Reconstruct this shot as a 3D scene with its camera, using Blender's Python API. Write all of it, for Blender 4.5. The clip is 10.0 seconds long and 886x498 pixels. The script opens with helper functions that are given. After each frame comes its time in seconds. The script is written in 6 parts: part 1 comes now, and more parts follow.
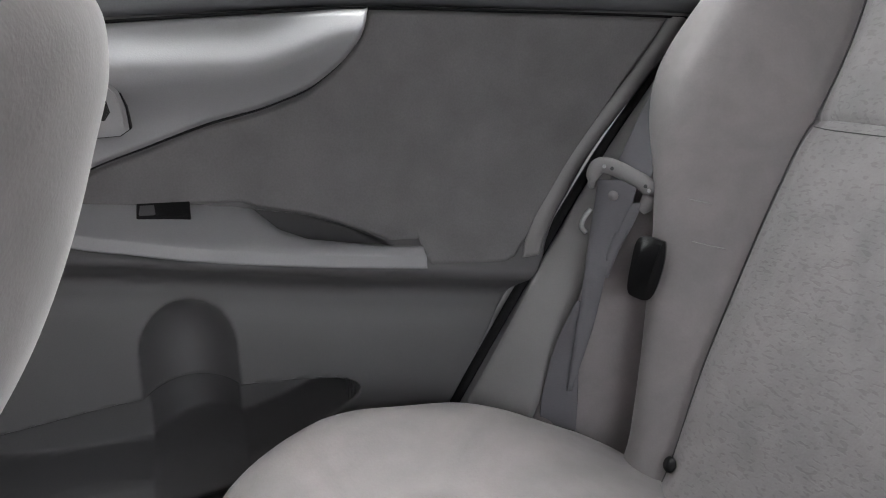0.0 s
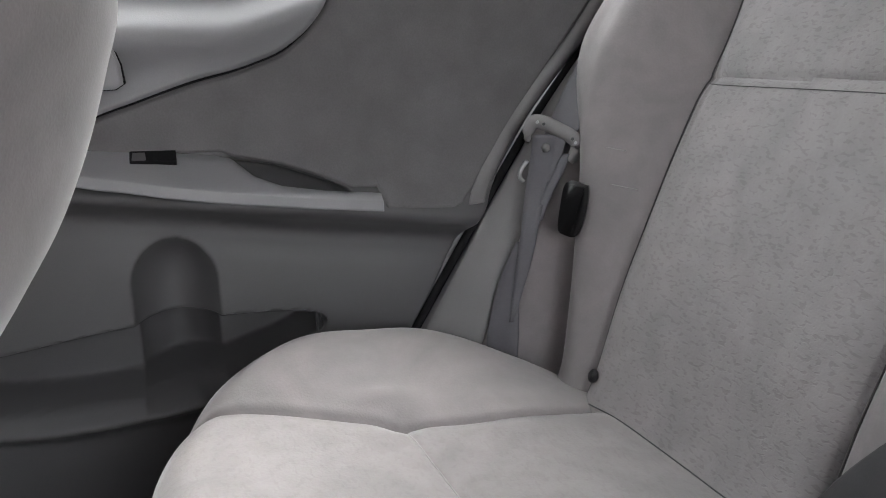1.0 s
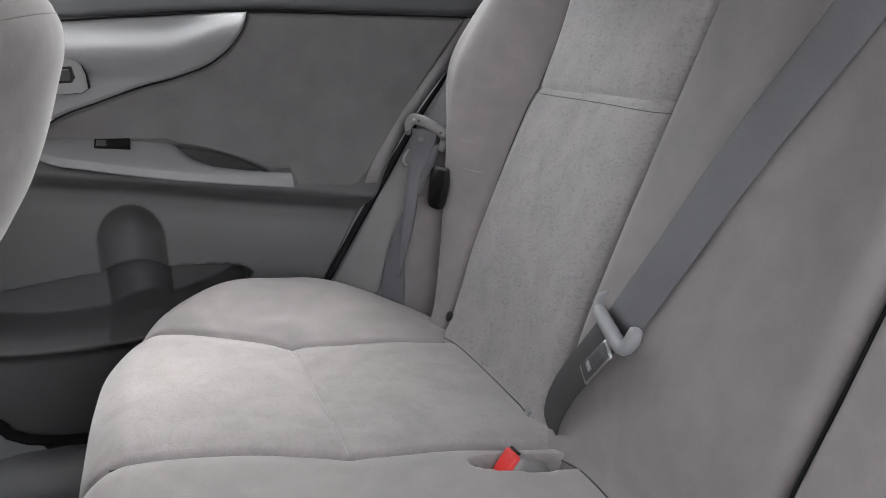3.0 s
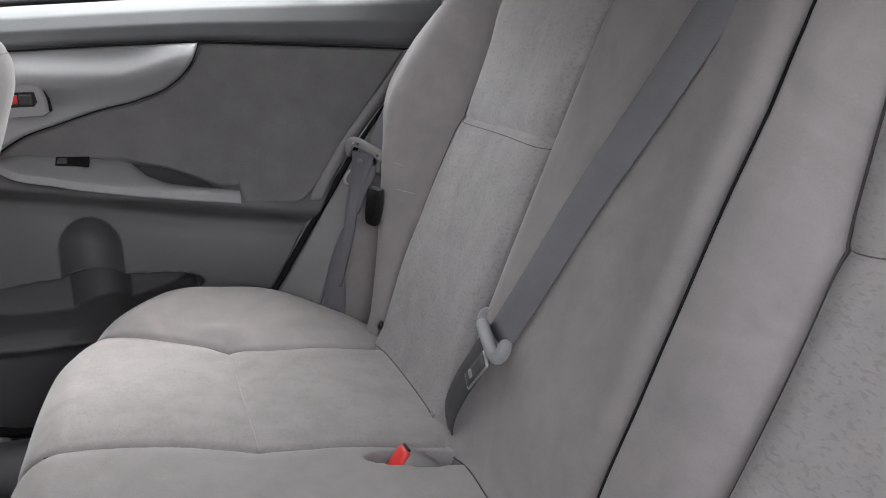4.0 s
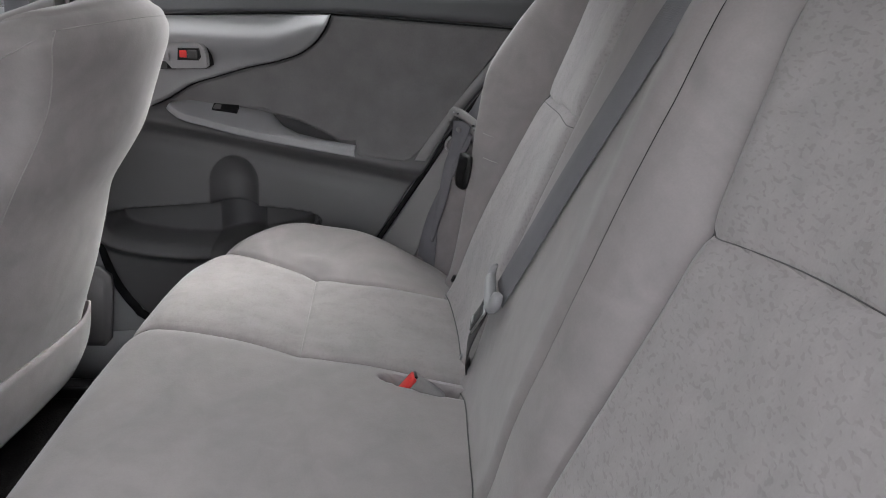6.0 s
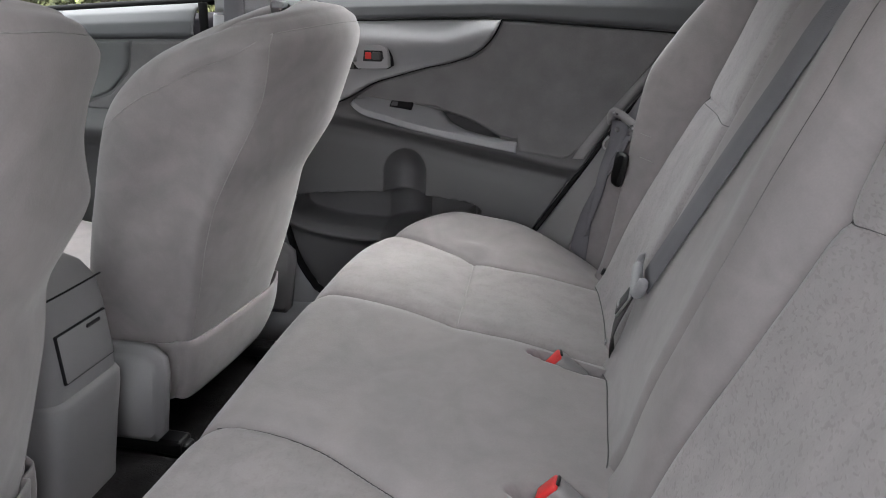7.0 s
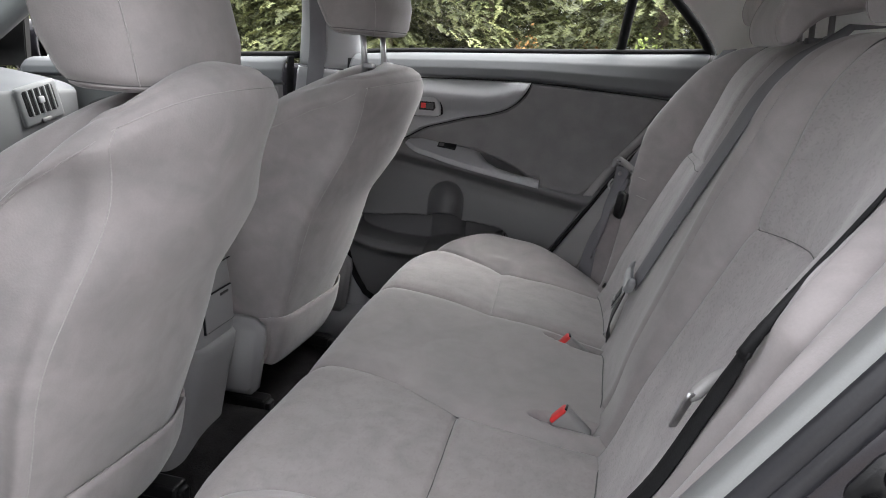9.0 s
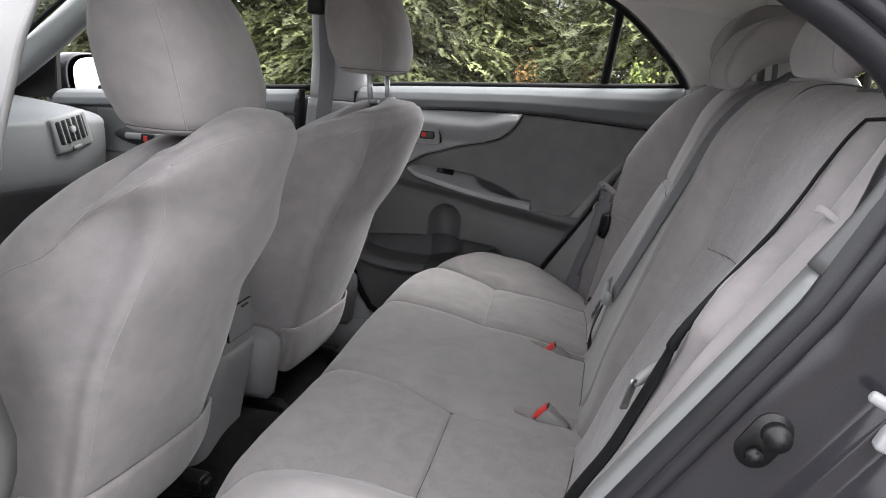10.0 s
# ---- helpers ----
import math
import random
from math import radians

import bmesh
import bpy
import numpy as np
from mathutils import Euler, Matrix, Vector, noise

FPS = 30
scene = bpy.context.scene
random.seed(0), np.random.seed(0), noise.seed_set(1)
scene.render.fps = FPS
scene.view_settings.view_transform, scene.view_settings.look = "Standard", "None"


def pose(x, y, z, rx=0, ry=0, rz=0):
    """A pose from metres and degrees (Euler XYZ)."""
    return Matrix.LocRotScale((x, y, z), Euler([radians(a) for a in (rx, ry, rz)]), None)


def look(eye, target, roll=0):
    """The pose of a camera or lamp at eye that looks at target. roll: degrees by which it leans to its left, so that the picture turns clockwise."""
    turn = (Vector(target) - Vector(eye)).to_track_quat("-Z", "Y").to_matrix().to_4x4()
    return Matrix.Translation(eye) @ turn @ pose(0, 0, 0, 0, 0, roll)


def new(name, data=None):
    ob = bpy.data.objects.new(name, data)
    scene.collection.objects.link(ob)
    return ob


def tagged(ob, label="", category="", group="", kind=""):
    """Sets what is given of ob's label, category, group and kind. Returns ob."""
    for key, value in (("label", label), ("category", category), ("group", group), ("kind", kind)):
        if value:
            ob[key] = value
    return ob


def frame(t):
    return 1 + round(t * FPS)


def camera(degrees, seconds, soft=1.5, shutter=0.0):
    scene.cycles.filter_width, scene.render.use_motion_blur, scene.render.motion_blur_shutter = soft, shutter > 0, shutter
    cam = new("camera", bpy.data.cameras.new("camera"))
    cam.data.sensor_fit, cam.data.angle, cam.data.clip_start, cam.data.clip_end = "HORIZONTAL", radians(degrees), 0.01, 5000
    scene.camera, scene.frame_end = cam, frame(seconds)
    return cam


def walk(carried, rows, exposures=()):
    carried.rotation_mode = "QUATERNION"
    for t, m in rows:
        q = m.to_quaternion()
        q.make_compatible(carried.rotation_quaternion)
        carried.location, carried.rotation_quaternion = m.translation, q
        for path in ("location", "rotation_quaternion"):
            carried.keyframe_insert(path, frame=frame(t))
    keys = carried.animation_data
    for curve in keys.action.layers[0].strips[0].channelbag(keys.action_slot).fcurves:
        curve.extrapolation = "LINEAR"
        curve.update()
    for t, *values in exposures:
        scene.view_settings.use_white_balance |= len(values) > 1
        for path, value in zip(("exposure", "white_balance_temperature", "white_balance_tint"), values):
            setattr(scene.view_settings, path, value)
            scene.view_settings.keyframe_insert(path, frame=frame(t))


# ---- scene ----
cam = camera(62.0, 10.0, soft=1.0)
PATH = [
    (0, (-0.428, -0.034, 0.761), (0.194, 1.779, 0.193), -0.8),
    (0.5, (-0.444, -0.097, 0.744), (0.221, 1.7, 0.172), -0.8),
    (1, (-0.442, -0.168, 0.727), (0.229, 1.63, 0.165), -0.8),
    (1.5, (-0.431, -0.246, 0.721), (0.221, 1.556, 0.149), -0.8),
    (2, (-0.405, -0.335, 0.741), (0.212, 1.469, 0.136), -0.7),
    (2.5, (-0.383, -0.406, 0.753), (0.238, 1.396, 0.149), -0.5),
    (4, (-0.271, -0.588, 0.818), (0.344, 1.222, 0.229), 0.6),
    (4.5, (-0.218, -0.638, 0.821), (0.361, 1.178, 0.216), 1.9),
    (5, (-0.153, -0.66, 0.825), (0.32, 1.177, 0.19), 2.8),
    (5.2, (-0.12, -0.67, 0.825), (0.282, 1.182, 0.185), 3.0),
    (6.5, (-0.064, -0.795, 0.835), (-0.235, 1.084, 0.172), 2.3),
    (7, (-0.063, -0.839, 0.832), (-0.415, 1.016, 0.172), 2.2),
    (7.5, (-0.085, -0.897, 0.837), (-0.485, 0.948, 0.179), 3.1),
    (8, (-0.096, -1.002, 0.826), (-0.473, 0.863, 0.211), 4.1),
    (8.5, (-0.079, -1.107, 0.852), (-0.45, 0.771, 0.272), 4.7),
    (9, (-0.06, -1.209, 0.87), (-0.439, 0.678, 0.323), 5.0),
    (9.5, (-0.036, -1.292, 0.895), (-0.423, 0.598, 0.368), 5.1),
    (10, (-0.019, -1.361, 0.912), (-0.411, 0.536, 0.413), 4.9),
]
walk(cam, [(t, look(eye, target, roll)) for t, eye, target, roll in PATH], [(0, 2.15), (2.5, 2.3), (4.5, 2.05), (6.5, 1.97), (8, 1.95), (8.5, 1.8), (10, 1.7)])


# ---- world, sun and exposure ----
world = bpy.data.worlds.new("overcast_sky")
scene.world = world
world.use_nodes = True
wn = world.node_tree
sky = wn.nodes.new("ShaderNodeTexSky")
sky.sky_type = "NISHITA"
sky.sun_disc = False
sky.sun_elevation, sky.sun_rotation = radians(60), radians(50)
sky.air_density, sky.dust_density, sky.ozone_density = 1.0, 4.0, 1.0
grey = wn.nodes.new("ShaderNodeHueSaturation")
grey.inputs["Saturation"].default_value = 0.1
wn.links.new(sky.outputs["Color"], grey.inputs["Color"])
wn.links.new(grey.outputs["Color"], wn.nodes["Background"].inputs["Color"])
wn.nodes["Background"].inputs["Strength"].default_value = 0.50
sun = new("sun", bpy.data.lights.new("sun", "SUN"))
sun.data.energy, sun.data.angle, sun.data.color = 0.5, radians(120), (1.0, 0.965, 0.95)
sun.matrix_world = look((-1.9, 1.6, 5.6), (0, 0, 0))


# ---- materials ----
def material(name, colour, rough=0.6, metal=0.0, var=0.12, scale=8.0, grain=200.0, bump=0.15, dist=0.002, spec=0.5, sheen=0.0, stretch=(1, 1, 1), dash=0.0, dash_scale=70.0, dash_stretch=(1.9, 1.0, 1.9), swirl=0.0, island=0.0, mottle=0.0):
    """Principled surface with broad and fine variation and a fine relief, in metres of the world."""
    m = bpy.data.materials.new(name)
    m.use_nodes = True
    t = m.node_tree
    p = t.nodes["Principled BSDF"]
    c = Vector(colour)
    geo = t.nodes.new("ShaderNodeNewGeometry")
    mp = t.nodes.new("ShaderNodeMapping")
    mp.inputs["Scale"].default_value = stretch
    t.links.new(geo.outputs["Position"], mp.inputs["Vector"])
    broad = t.nodes.new("ShaderNodeTexNoise")
    broad.inputs["Scale"].default_value, broad.inputs["Detail"].default_value = scale, 4
    broad.inputs["Distortion"].default_value = swirl
    fine = t.nodes.new("ShaderNodeTexNoise")
    fine.inputs["Scale"].default_value, fine.inputs["Detail"].default_value = grain, 3
    t.links.new(geo.outputs["Position"], broad.inputs["Vector"])
    t.links.new(mp.outputs["Vector"], fine.inputs["Vector"])
    ramp = t.nodes.new("ShaderNodeValToRGB")
    lo, hi = c * (1 - var), c * (1 + var)
    if swirl:
        hi = Vector((hi[0] * 1.03, hi[1], hi[2] * 1.005))
    ramp.color_ramp.elements[0].position, ramp.color_ramp.elements[0].color = 0.3, (*lo, 1)
    ramp.color_ramp.elements[1].position, ramp.color_ramp.elements[1].color = 0.7, (*hi, 1)
    t.links.new(broad.outputs["Fac"], ramp.inputs["Fac"])
    mix = t.nodes.new("ShaderNodeMix")
    mix.data_type, mix.blend_type = "RGBA", "MULTIPLY"
    mix.inputs["Factor"].default_value = 1.0
    r2 = t.nodes.new("ShaderNodeValToRGB")
    g = 1 - var * (0.45 if swirl else 0.9)
    r2.color_ramp.elements[0].position, r2.color_ramp.elements[0].color = 0.35, (g, g, g, 1)
    r2.color_ramp.elements[1].position, r2.color_ramp.elements[1].color = 0.65, (1, 1, 1, 1)
    t.links.new(fine.outputs["Fac"], r2.inputs["Fac"])
    t.links.new(ramp.outputs["Color"], mix.inputs["A"])
    t.links.new(r2.outputs["Color"], mix.inputs["B"])
    out, relief = mix.outputs["Result"], None
    if dash:
        # short woven marks in rows, apart from one another, with a little relief
        wm = t.nodes.new("ShaderNodeMapping")
        wm.inputs["Rotation"].default_value, wm.inputs["Scale"].default_value = (0.25, 0.1, 0.1), dash_stretch
        t.links.new(geo.outputs["Position"], wm.inputs["Vector"])
        weave = t.nodes.new("ShaderNodeTexNoise")
        weave.inputs["Scale"].default_value, weave.inputs["Detail"].default_value, weave.inputs["Distortion"].default_value = dash_scale, 0.6, 0.5
        t.links.new(wm.outputs["Vector"], weave.inputs["Vector"])
        r3 = t.nodes.new("ShaderNodeValToRGB")
        d = 1 - dash
        r3.color_ramp.elements[0].position, r3.color_ramp.elements[0].color = 0.34, (d, d, d, 1)
        r3.color_ramp.elements[1].position, r3.color_ramp.elements[1].color = 0.43, (1, 1, 1, 1)
        t.links.new(weave.outputs["Fac"], r3.inputs["Fac"])
        m2 = t.nodes.new("ShaderNodeMix")
        m2.data_type, m2.blend_type = "RGBA", "MULTIPLY"
        m2.inputs["Factor"].default_value = 1.0
        t.links.new(out, m2.inputs["A"])
        t.links.new(r3.outputs["Color"], m2.inputs["B"])
        out = m2.outputs["Result"]
        relief = r3.outputs["Color"]
    if mottle:
        # blotches where the pile lies one way or the other
        blot = t.nodes.new("ShaderNodeTexNoise")
        blot.inputs["Scale"].default_value, blot.inputs["Detail"].default_value, blot.inputs["Distortion"].default_value = 34.0, 3.0, 0.6
        t.links.new(geo.outputs["Position"], blot.inputs["Vector"])
        r5 = t.nodes.new("ShaderNodeValToRGB")
        r5.color_ramp.elements[0].position, r5.color_ramp.elements[0].color = 0.36, (1 - mottle, 1 - mottle, 1 - mottle, 1)
        r5.color_ramp.elements[1].position, r5.color_ramp.elements[1].color = 0.62, (1 + 0.6 * mottle, 1 + 0.6 * mottle, 1 + 0.6 * mottle, 1)
        t.links.new(blot.outputs["Fac"], r5.inputs["Fac"])
        m5 = t.nodes.new("ShaderNodeMix")
        m5.data_type, m5.blend_type = "RGBA", "MULTIPLY"
        m5.inputs["Factor"].default_value = 1.0
        t.links.new(out, m5.inputs["A"])
        t.links.new(r5.outputs["Color"], m5.inputs["B"])
        out = m5.outputs["Result"]
    if island:
        r4 = t.nodes.new("ShaderNodeValToRGB")
        r4.color_ramp.elements[0].color = (1 - island, 1 - island, 1 - island, 1)
        r4.color_ramp.elements[1].color = (1 + island * 1.1, 1 + island, 1 + island * 0.5, 1)
        t.links.new(geo.outputs["Random Per Island"], r4.inputs["Fac"])
        m3 = t.nodes.new("ShaderNodeMix")
        m3.data_type, m3.blend_type = "RGBA", "MULTIPLY"
        m3.inputs["Factor"].default_value = 1.0
        t.links.new(out, m3.inputs["A"])
        t.links.new(r4.outputs["Color"], m3.inputs["B"])
        out = m3.outputs["Result"]
    t.links.new(out, p.inputs["Base Color"])
    b = t.nodes.new("ShaderNodeBump")
    b.inputs["Strength"].default_value, b.inputs["Distance"].default_value = bump, dist
    t.links.new(fine.outputs["Fac"], b.inputs["Height"])
    t.links.new(b.outputs["Normal"], p.inputs["Normal"])
    if swirl:
        # soft unevenness of padded cloth
        pad = t.nodes.new("ShaderNodeTexNoise")
        pad.inputs["Scale"].default_value, pad.inputs["Detail"].default_value, pad.inputs["Distortion"].default_value = 9.0, 2.0, 0.8
        t.links.new(geo.outputs["Position"], pad.inputs["Vector"])
        b2 = t.nodes.new("ShaderNodeBump")
        b2.inputs["Strength"].default_value, b2.inputs["Distance"].default_value = 0.16, 0.010
        t.links.new(pad.outputs["Fac"], b2.inputs["Height"])
        t.links.new(b2.outputs["Normal"], b.inputs["Normal"])
        if relief:
            b3 = t.nodes.new("ShaderNodeBump")
            b3.inputs["Strength"].default_value, b3.inputs["Distance"].default_value = 0.8, 0.0012
            t.links.new(relief, b3.inputs["Height"])
            t.links.new(b3.outputs["Normal"], b2.inputs["Normal"])
    p.inputs["Roughness"].default_value, p.inputs["Metallic"].default_value = rough, metal
    p.inputs["Specular IOR Level"].default_value = spec
    if sheen:
        p.inputs["Sheen Weight"].default_value, p.inputs["Sheen Roughness"].default_value = sheen, 0.4
    return m


def glass(name, tint=(0.92, 0.96, 0.94)):
    m = bpy.data.materials.new(name)
    m.use_nodes = True
    t = m.node_tree
    t.nodes.remove(t.nodes["Principled BSDF"])
    tr, gl, fr, mx = (t.nodes.new("ShaderNode" + k) for k in ("BsdfTransparent", "BsdfGlossy", "Fresnel", "MixShader"))
    tr.inputs["Color"].default_value = (*tint, 1)
    gl.inputs["Roughness"].default_value = 0.02
    fr.inputs["IOR"].default_value = 1.45
    t.links.new(fr.outputs["Fac"], mx.inputs["Fac"])
    t.links.new(tr.outputs["BSDF"], mx.inputs[1])
    t.links.new(gl.outputs["BSDF"], mx.inputs[2])
    t.links.new(mx.outputs["Shader"], t.nodes["Material Output"].inputs["Surface"])
    return m


FABRIC = material("grey_velour", (0.236, 0.221, 0.225), 0.95, var=0.075, scale=7, grain=420, bump=0.22, dist=0.001, spec=0.12, sheen=0.26, swirl=2.0, mottle=0.035)
# same cloth as FABRIC, lifted to stand in for stronger light on the cushion
BENCH = material("brightened_bench_velour", (0.252, 0.237, 0.240), 0.95, var=0.06, scale=7, grain=420, bump=0.22, dist=0.001, spec=0.12, sheen=0.26, swirl=2.0, mottle=0.03)
PATTERN = material("patterned_velour", (0.274, 0.259, 0.265), 0.95, var=0.07, scale=9, grain=380, bump=0.26, dist=0.001, spec=0.12, sheen=0.26, dash=0.12, dash_scale=165, dash_stretch=(1.9, 0.85, 1.9), swirl=1.6, mottle=0.05)
SEATPAT = material("worn_patterned_velour", (0.253, 0.238, 0.241), 0.95, var=0.06, scale=9, grain=380, bump=0.26, dist=0.001, spec=0.12, sheen=0.26, dash=0.045, dash_scale=120, swirl=1.6, mottle=0.05)
# darker than the cloth's own thread: crease shade put into the seam colour
SEAM = material("seam_crease_shade", (0.085, 0.082, 0.084), 0.9, grain=300)
THREAD = material("pale_seam_thread", (0.315, 0.296, 0.295), 0.9, grain=300)
CONSOLE = material("console_grey_plastic", (0.185, 0.182, 0.187), 0.6, var=0.06, scale=5, grain=700, bump=0.15, dist=0.0006, spec=0.35)
STITCH = material("soft_seam_thread", (0.275, 0.257, 0.258), 0.9, grain=300)
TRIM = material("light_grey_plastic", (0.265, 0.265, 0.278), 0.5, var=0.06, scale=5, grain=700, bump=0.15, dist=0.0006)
# pale trim darkened in colour to offset strong light on these parts
FASCIA = material("dimmed_grey_plastic", (0.135, 0.138, 0.141), 0.55, var=0.06, scale=5, grain=700, bump=0.15, dist=0.0006)
# stone grey of small parts; on the near pillar, TRIM with shade in its colour
SHADETRIM = material("stone_and_shaded_plastic", (0.205, 0.199, 0.202), 0.5, var=0.07, scale=6, grain=700, bump=0.15, dist=0.0006)
DOORFAB = material("grey_door_cloth", (0.164, 0.160, 0.163), 0.95, var=0.09, scale=20, grain=500, bump=0.4, dist=0.001, spec=0.1)
LOWER = material("mid_grey_plastic", (0.096, 0.095, 0.098), 0.55, var=0.06, scale=5, grain=700, bump=0.15, dist=0.0006)
PAD = material("slate_grey_plastic", (0.098, 0.101, 0.108), 0.62, spec=0.32, var=0.08, scale=6, grain=700, bump=0.15, dist=0.0006)
BLACK = material("black_rubber", (0.011, 0.011, 0.012), 0.75, var=0.2, scale=12, grain=500, spec=0.15)
RUBBER = material("satin_black_rubber", (0.014, 0.014, 0.017), 0.38, var=0.2, scale=12, grain=500, bump=0.08, dist=0.0005, spec=0.28)
DARK = material("black_plastic", (0.010, 0.010, 0.011), 0.35, var=0.2, scale=12, grain=500, spec=0.3)
CARPET = material("black_carpet", (0.016, 0.015, 0.016), 1.0, var=0.35, scale=25, grain=350, bump=0.8, dist=0.004, spec=0.1)
BELT = material("grey_webbing", (0.130, 0.127, 0.140), 0.7, var=0.06, scale=20, grain=900, bump=0.3, dist=0.0008, stretch=(0.3, 0.3, 1.0))
# the grey webbing again, darkened to put its shade into the colour
BELTSHADE = material("shaded_webbing", (0.05, 0.049, 0.052), 0.8, var=0.1, scale=20, grain=900, bump=0.3, dist=0.0008)
CHROME = material("bright_steel", (0.42, 0.42, 0.43), 0.42, 1.0, var=0.05, scale=20, grain=300, bump=0.02)
RED = material("red_button_plastic", (0.62, 0.03, 0.03), 0.45, var=0.08, scale=30, grain=300, bump=0.05)
HEADLINER = material("headliner_cloth", (0.68, 0.672, 0.655), 0.95, var=0.05, scale=10, grain=500, bump=0.3, dist=0.001, spec=0.1)
PAINT = material("dark_grey_metallic_paint", (0.018, 0.017, 0.021), 0.10, 0.0, var=0.25, scale=4, grain=900, bump=0.02, dist=0.0004, spec=0.26)
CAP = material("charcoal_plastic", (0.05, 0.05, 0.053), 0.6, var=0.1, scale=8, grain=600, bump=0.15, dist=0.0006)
GLASS = glass("window_glass")
# tints set low to keep daylight off the dashboard and seat backs
TINTED = glass("tinted_screen_glass", (0.40, 0.43, 0.42))
DIMGLASS = glass("light_cutting_glass", (0.22, 0.24, 0.24))
MIRROR = material("mirror_glass", (0.9, 0.92, 0.92), 0.02, 1.0, var=0.0, scale=2, grain=2, bump=0.0)
NEEDLES = material("spruce_needles", (0.135, 0.147, 0.075), 0.75, var=0.5, scale=1.1, grain=30, bump=0.2, spec=0.25, dash=0.5, dash_scale=2.6, island=0.5)
RUST = material("rust_brown_leaves", (0.33, 0.19, 0.085), 0.8, var=0.3, scale=6, grain=40, bump=0.2, spec=0.2, island=0.4)
LIME = material("light_green_leaves", (0.19, 0.24, 0.075), 0.8, var=0.3, scale=6, grain=40, bump=0.2, spec=0.2, island=0.4)
BARK = material("spruce_bark", (0.10, 0.075, 0.055), 0.9, var=0.3, scale=15, grain=60, bump=0.8, dist=0.02)
# darkened so that the unseen driveway throws less light upward
CONCRETE = material("dimmed_concrete", (0.12, 0.118, 0.114), 0.9, var=0.15, scale=1.5, grain=90, bump=0.5, dist=0.004)
EARTH = material("leaf_litter_ground", (0.14, 0.11, 0.075), 0.95, var=0.35, scale=3, grain=40, bump=0.8, dist=0.03)
SIDING = material("white_siding_paint", (0.62, 0.62, 0.615), 0.7, var=0.05, scale=2, grain=50)
ROOF = material("grey_roof_shingle", (0.16, 0.155, 0.15), 0.9, var=0.2, scale=4, grain=40)


# ---- helpers for meshes ----
base = {}


def thing(name, at, label, category, group="", kind=""):
    ob = new(name)
    ob.location = at
    ob.empty_display_size = 0.05
    base[ob] = Vector(at)
    return tagged(ob, label, category, group, kind)


def put(name, verts, faces, mat, parent=None, label="", smooth=True):
    """One mesh object from world places, under parent."""
    o = base[parent] if parent else Vector((0, 0, 0))
    me = bpy.data.meshes.new(name)
    me.from_pydata([tuple(float(a) for a in (v[0] - o[0], v[1] - o[1], v[2] - o[2])) for v in verts], [], faces)
    me.update()
    me.materials.append(mat)
    if smooth:
        me.polygons.foreach_set("use_smooth", [True] * len(me.polygons))
    ob = new(name, me)
    if parent:
        ob.parent = parent
    base[ob] = o
    if label:
        tagged(ob, label)
    return ob


def part(name, bm, mat, parent=None, label="", smooth=False):
    """A bmesh in world places as one mesh object under parent."""
    bm.verts.index_update()
    v = [tuple(a.co) for a in bm.verts]
    f = [[a.index for a in p.verts] for p in bm.faces]
    bm.free()
    return put(name, v, f, mat, parent, label, smooth)


def spline(pts, n, closed=False):
    """n places along a Catmull-Rom curve through pts."""
    p = np.array(pts, float)
    k = len(p)
    if closed:
        q = np.vstack([p[-1:], p, p[:2]])
        m = k
    else:
        q = np.vstack([2 * p[0] - p[1], p, 2 * p[-1] - p[-2]])
        m = k - 1
    t = np.linspace(0, m, n, endpoint=not closed)
    i = np.minimum(t.astype(int), m - 1)
    u = (t - i)[:, None]
    a, b, c, d = q[i], q[i + 1], q[i + 2], q[i + 3]
    return 0.5 * (2 * b + (c - a) * u + (2 * a - 5 * b + 4 * c - d) * u ** 2 + (3 * b - a - 3 * c + d) * u ** 3)


def smooth_interp(x, xs, ys):
    """Interpolation of ys over xs with soft bends."""
    xs, ys = np.array(xs, float), np.array(ys, float)
    slope = np.gradient(ys, xs)
    x = np.clip(np.asarray(x, float), xs[0], xs[-1])
    i = np.clip(np.searchsorted(xs, x) - 1, 0, len(xs) - 2)
    h = xs[i + 1] - xs[i]
    t = (x - xs[i]) / h
    return (ys[i] * (1 + 2 * t) * (1 - t) ** 2 + slope[i] * h * t * (1 - t) ** 2
            + ys[i + 1] * t * t * (3 - 2 * t) + slope[i + 1] * h * t * t * (t - 1))


def step(a, b, x):
    t = np.clip((x - a) / (b - a), 0, 1)
    return t * t * (3 - 2 * t)


def seg_dist(X, Y, poly):
    """Distance of the places X, Y from a polyline."""
    best = np.full(X.shape, 1e9)
    for (ax, ay), (bx, by) in zip(poly[:-1], poly[1:]):
        dx, dy = bx - ax, by - ay
        t = np.clip(((X - ax) * dx + (Y - ay) * dy) / (dx * dx + dy * dy + 1e-12), 0, 1)
        best = np.minimum(best, np.hypot(X - ax - t * dx, Y - ay - t * dy))
    return best


def inside(X, Y, poly):
    c = np.zeros(X.shape, bool)
    n = len(poly)
    for i in range(n):
        (ax, ay), (bx, by) = poly[i], poly[(i + 1) % n]
        if ay != by:
            c ^= ((ay > Y) != (by > Y)) & (X < (bx - ax) * (Y - ay) / (by - ay) + ax)
    return c


def grid_faces(m, n, wrap=False, flip=False):
    f = []
    for i in range(m - 1):
        for j in range(n if wrap else n - 1):
            k = (j + 1) % n
            q = [i * n + j, i * n + k, (i + 1) * n + k, (i + 1) * n + j]
            f.append(q[::-1] if flip else q)
    return f


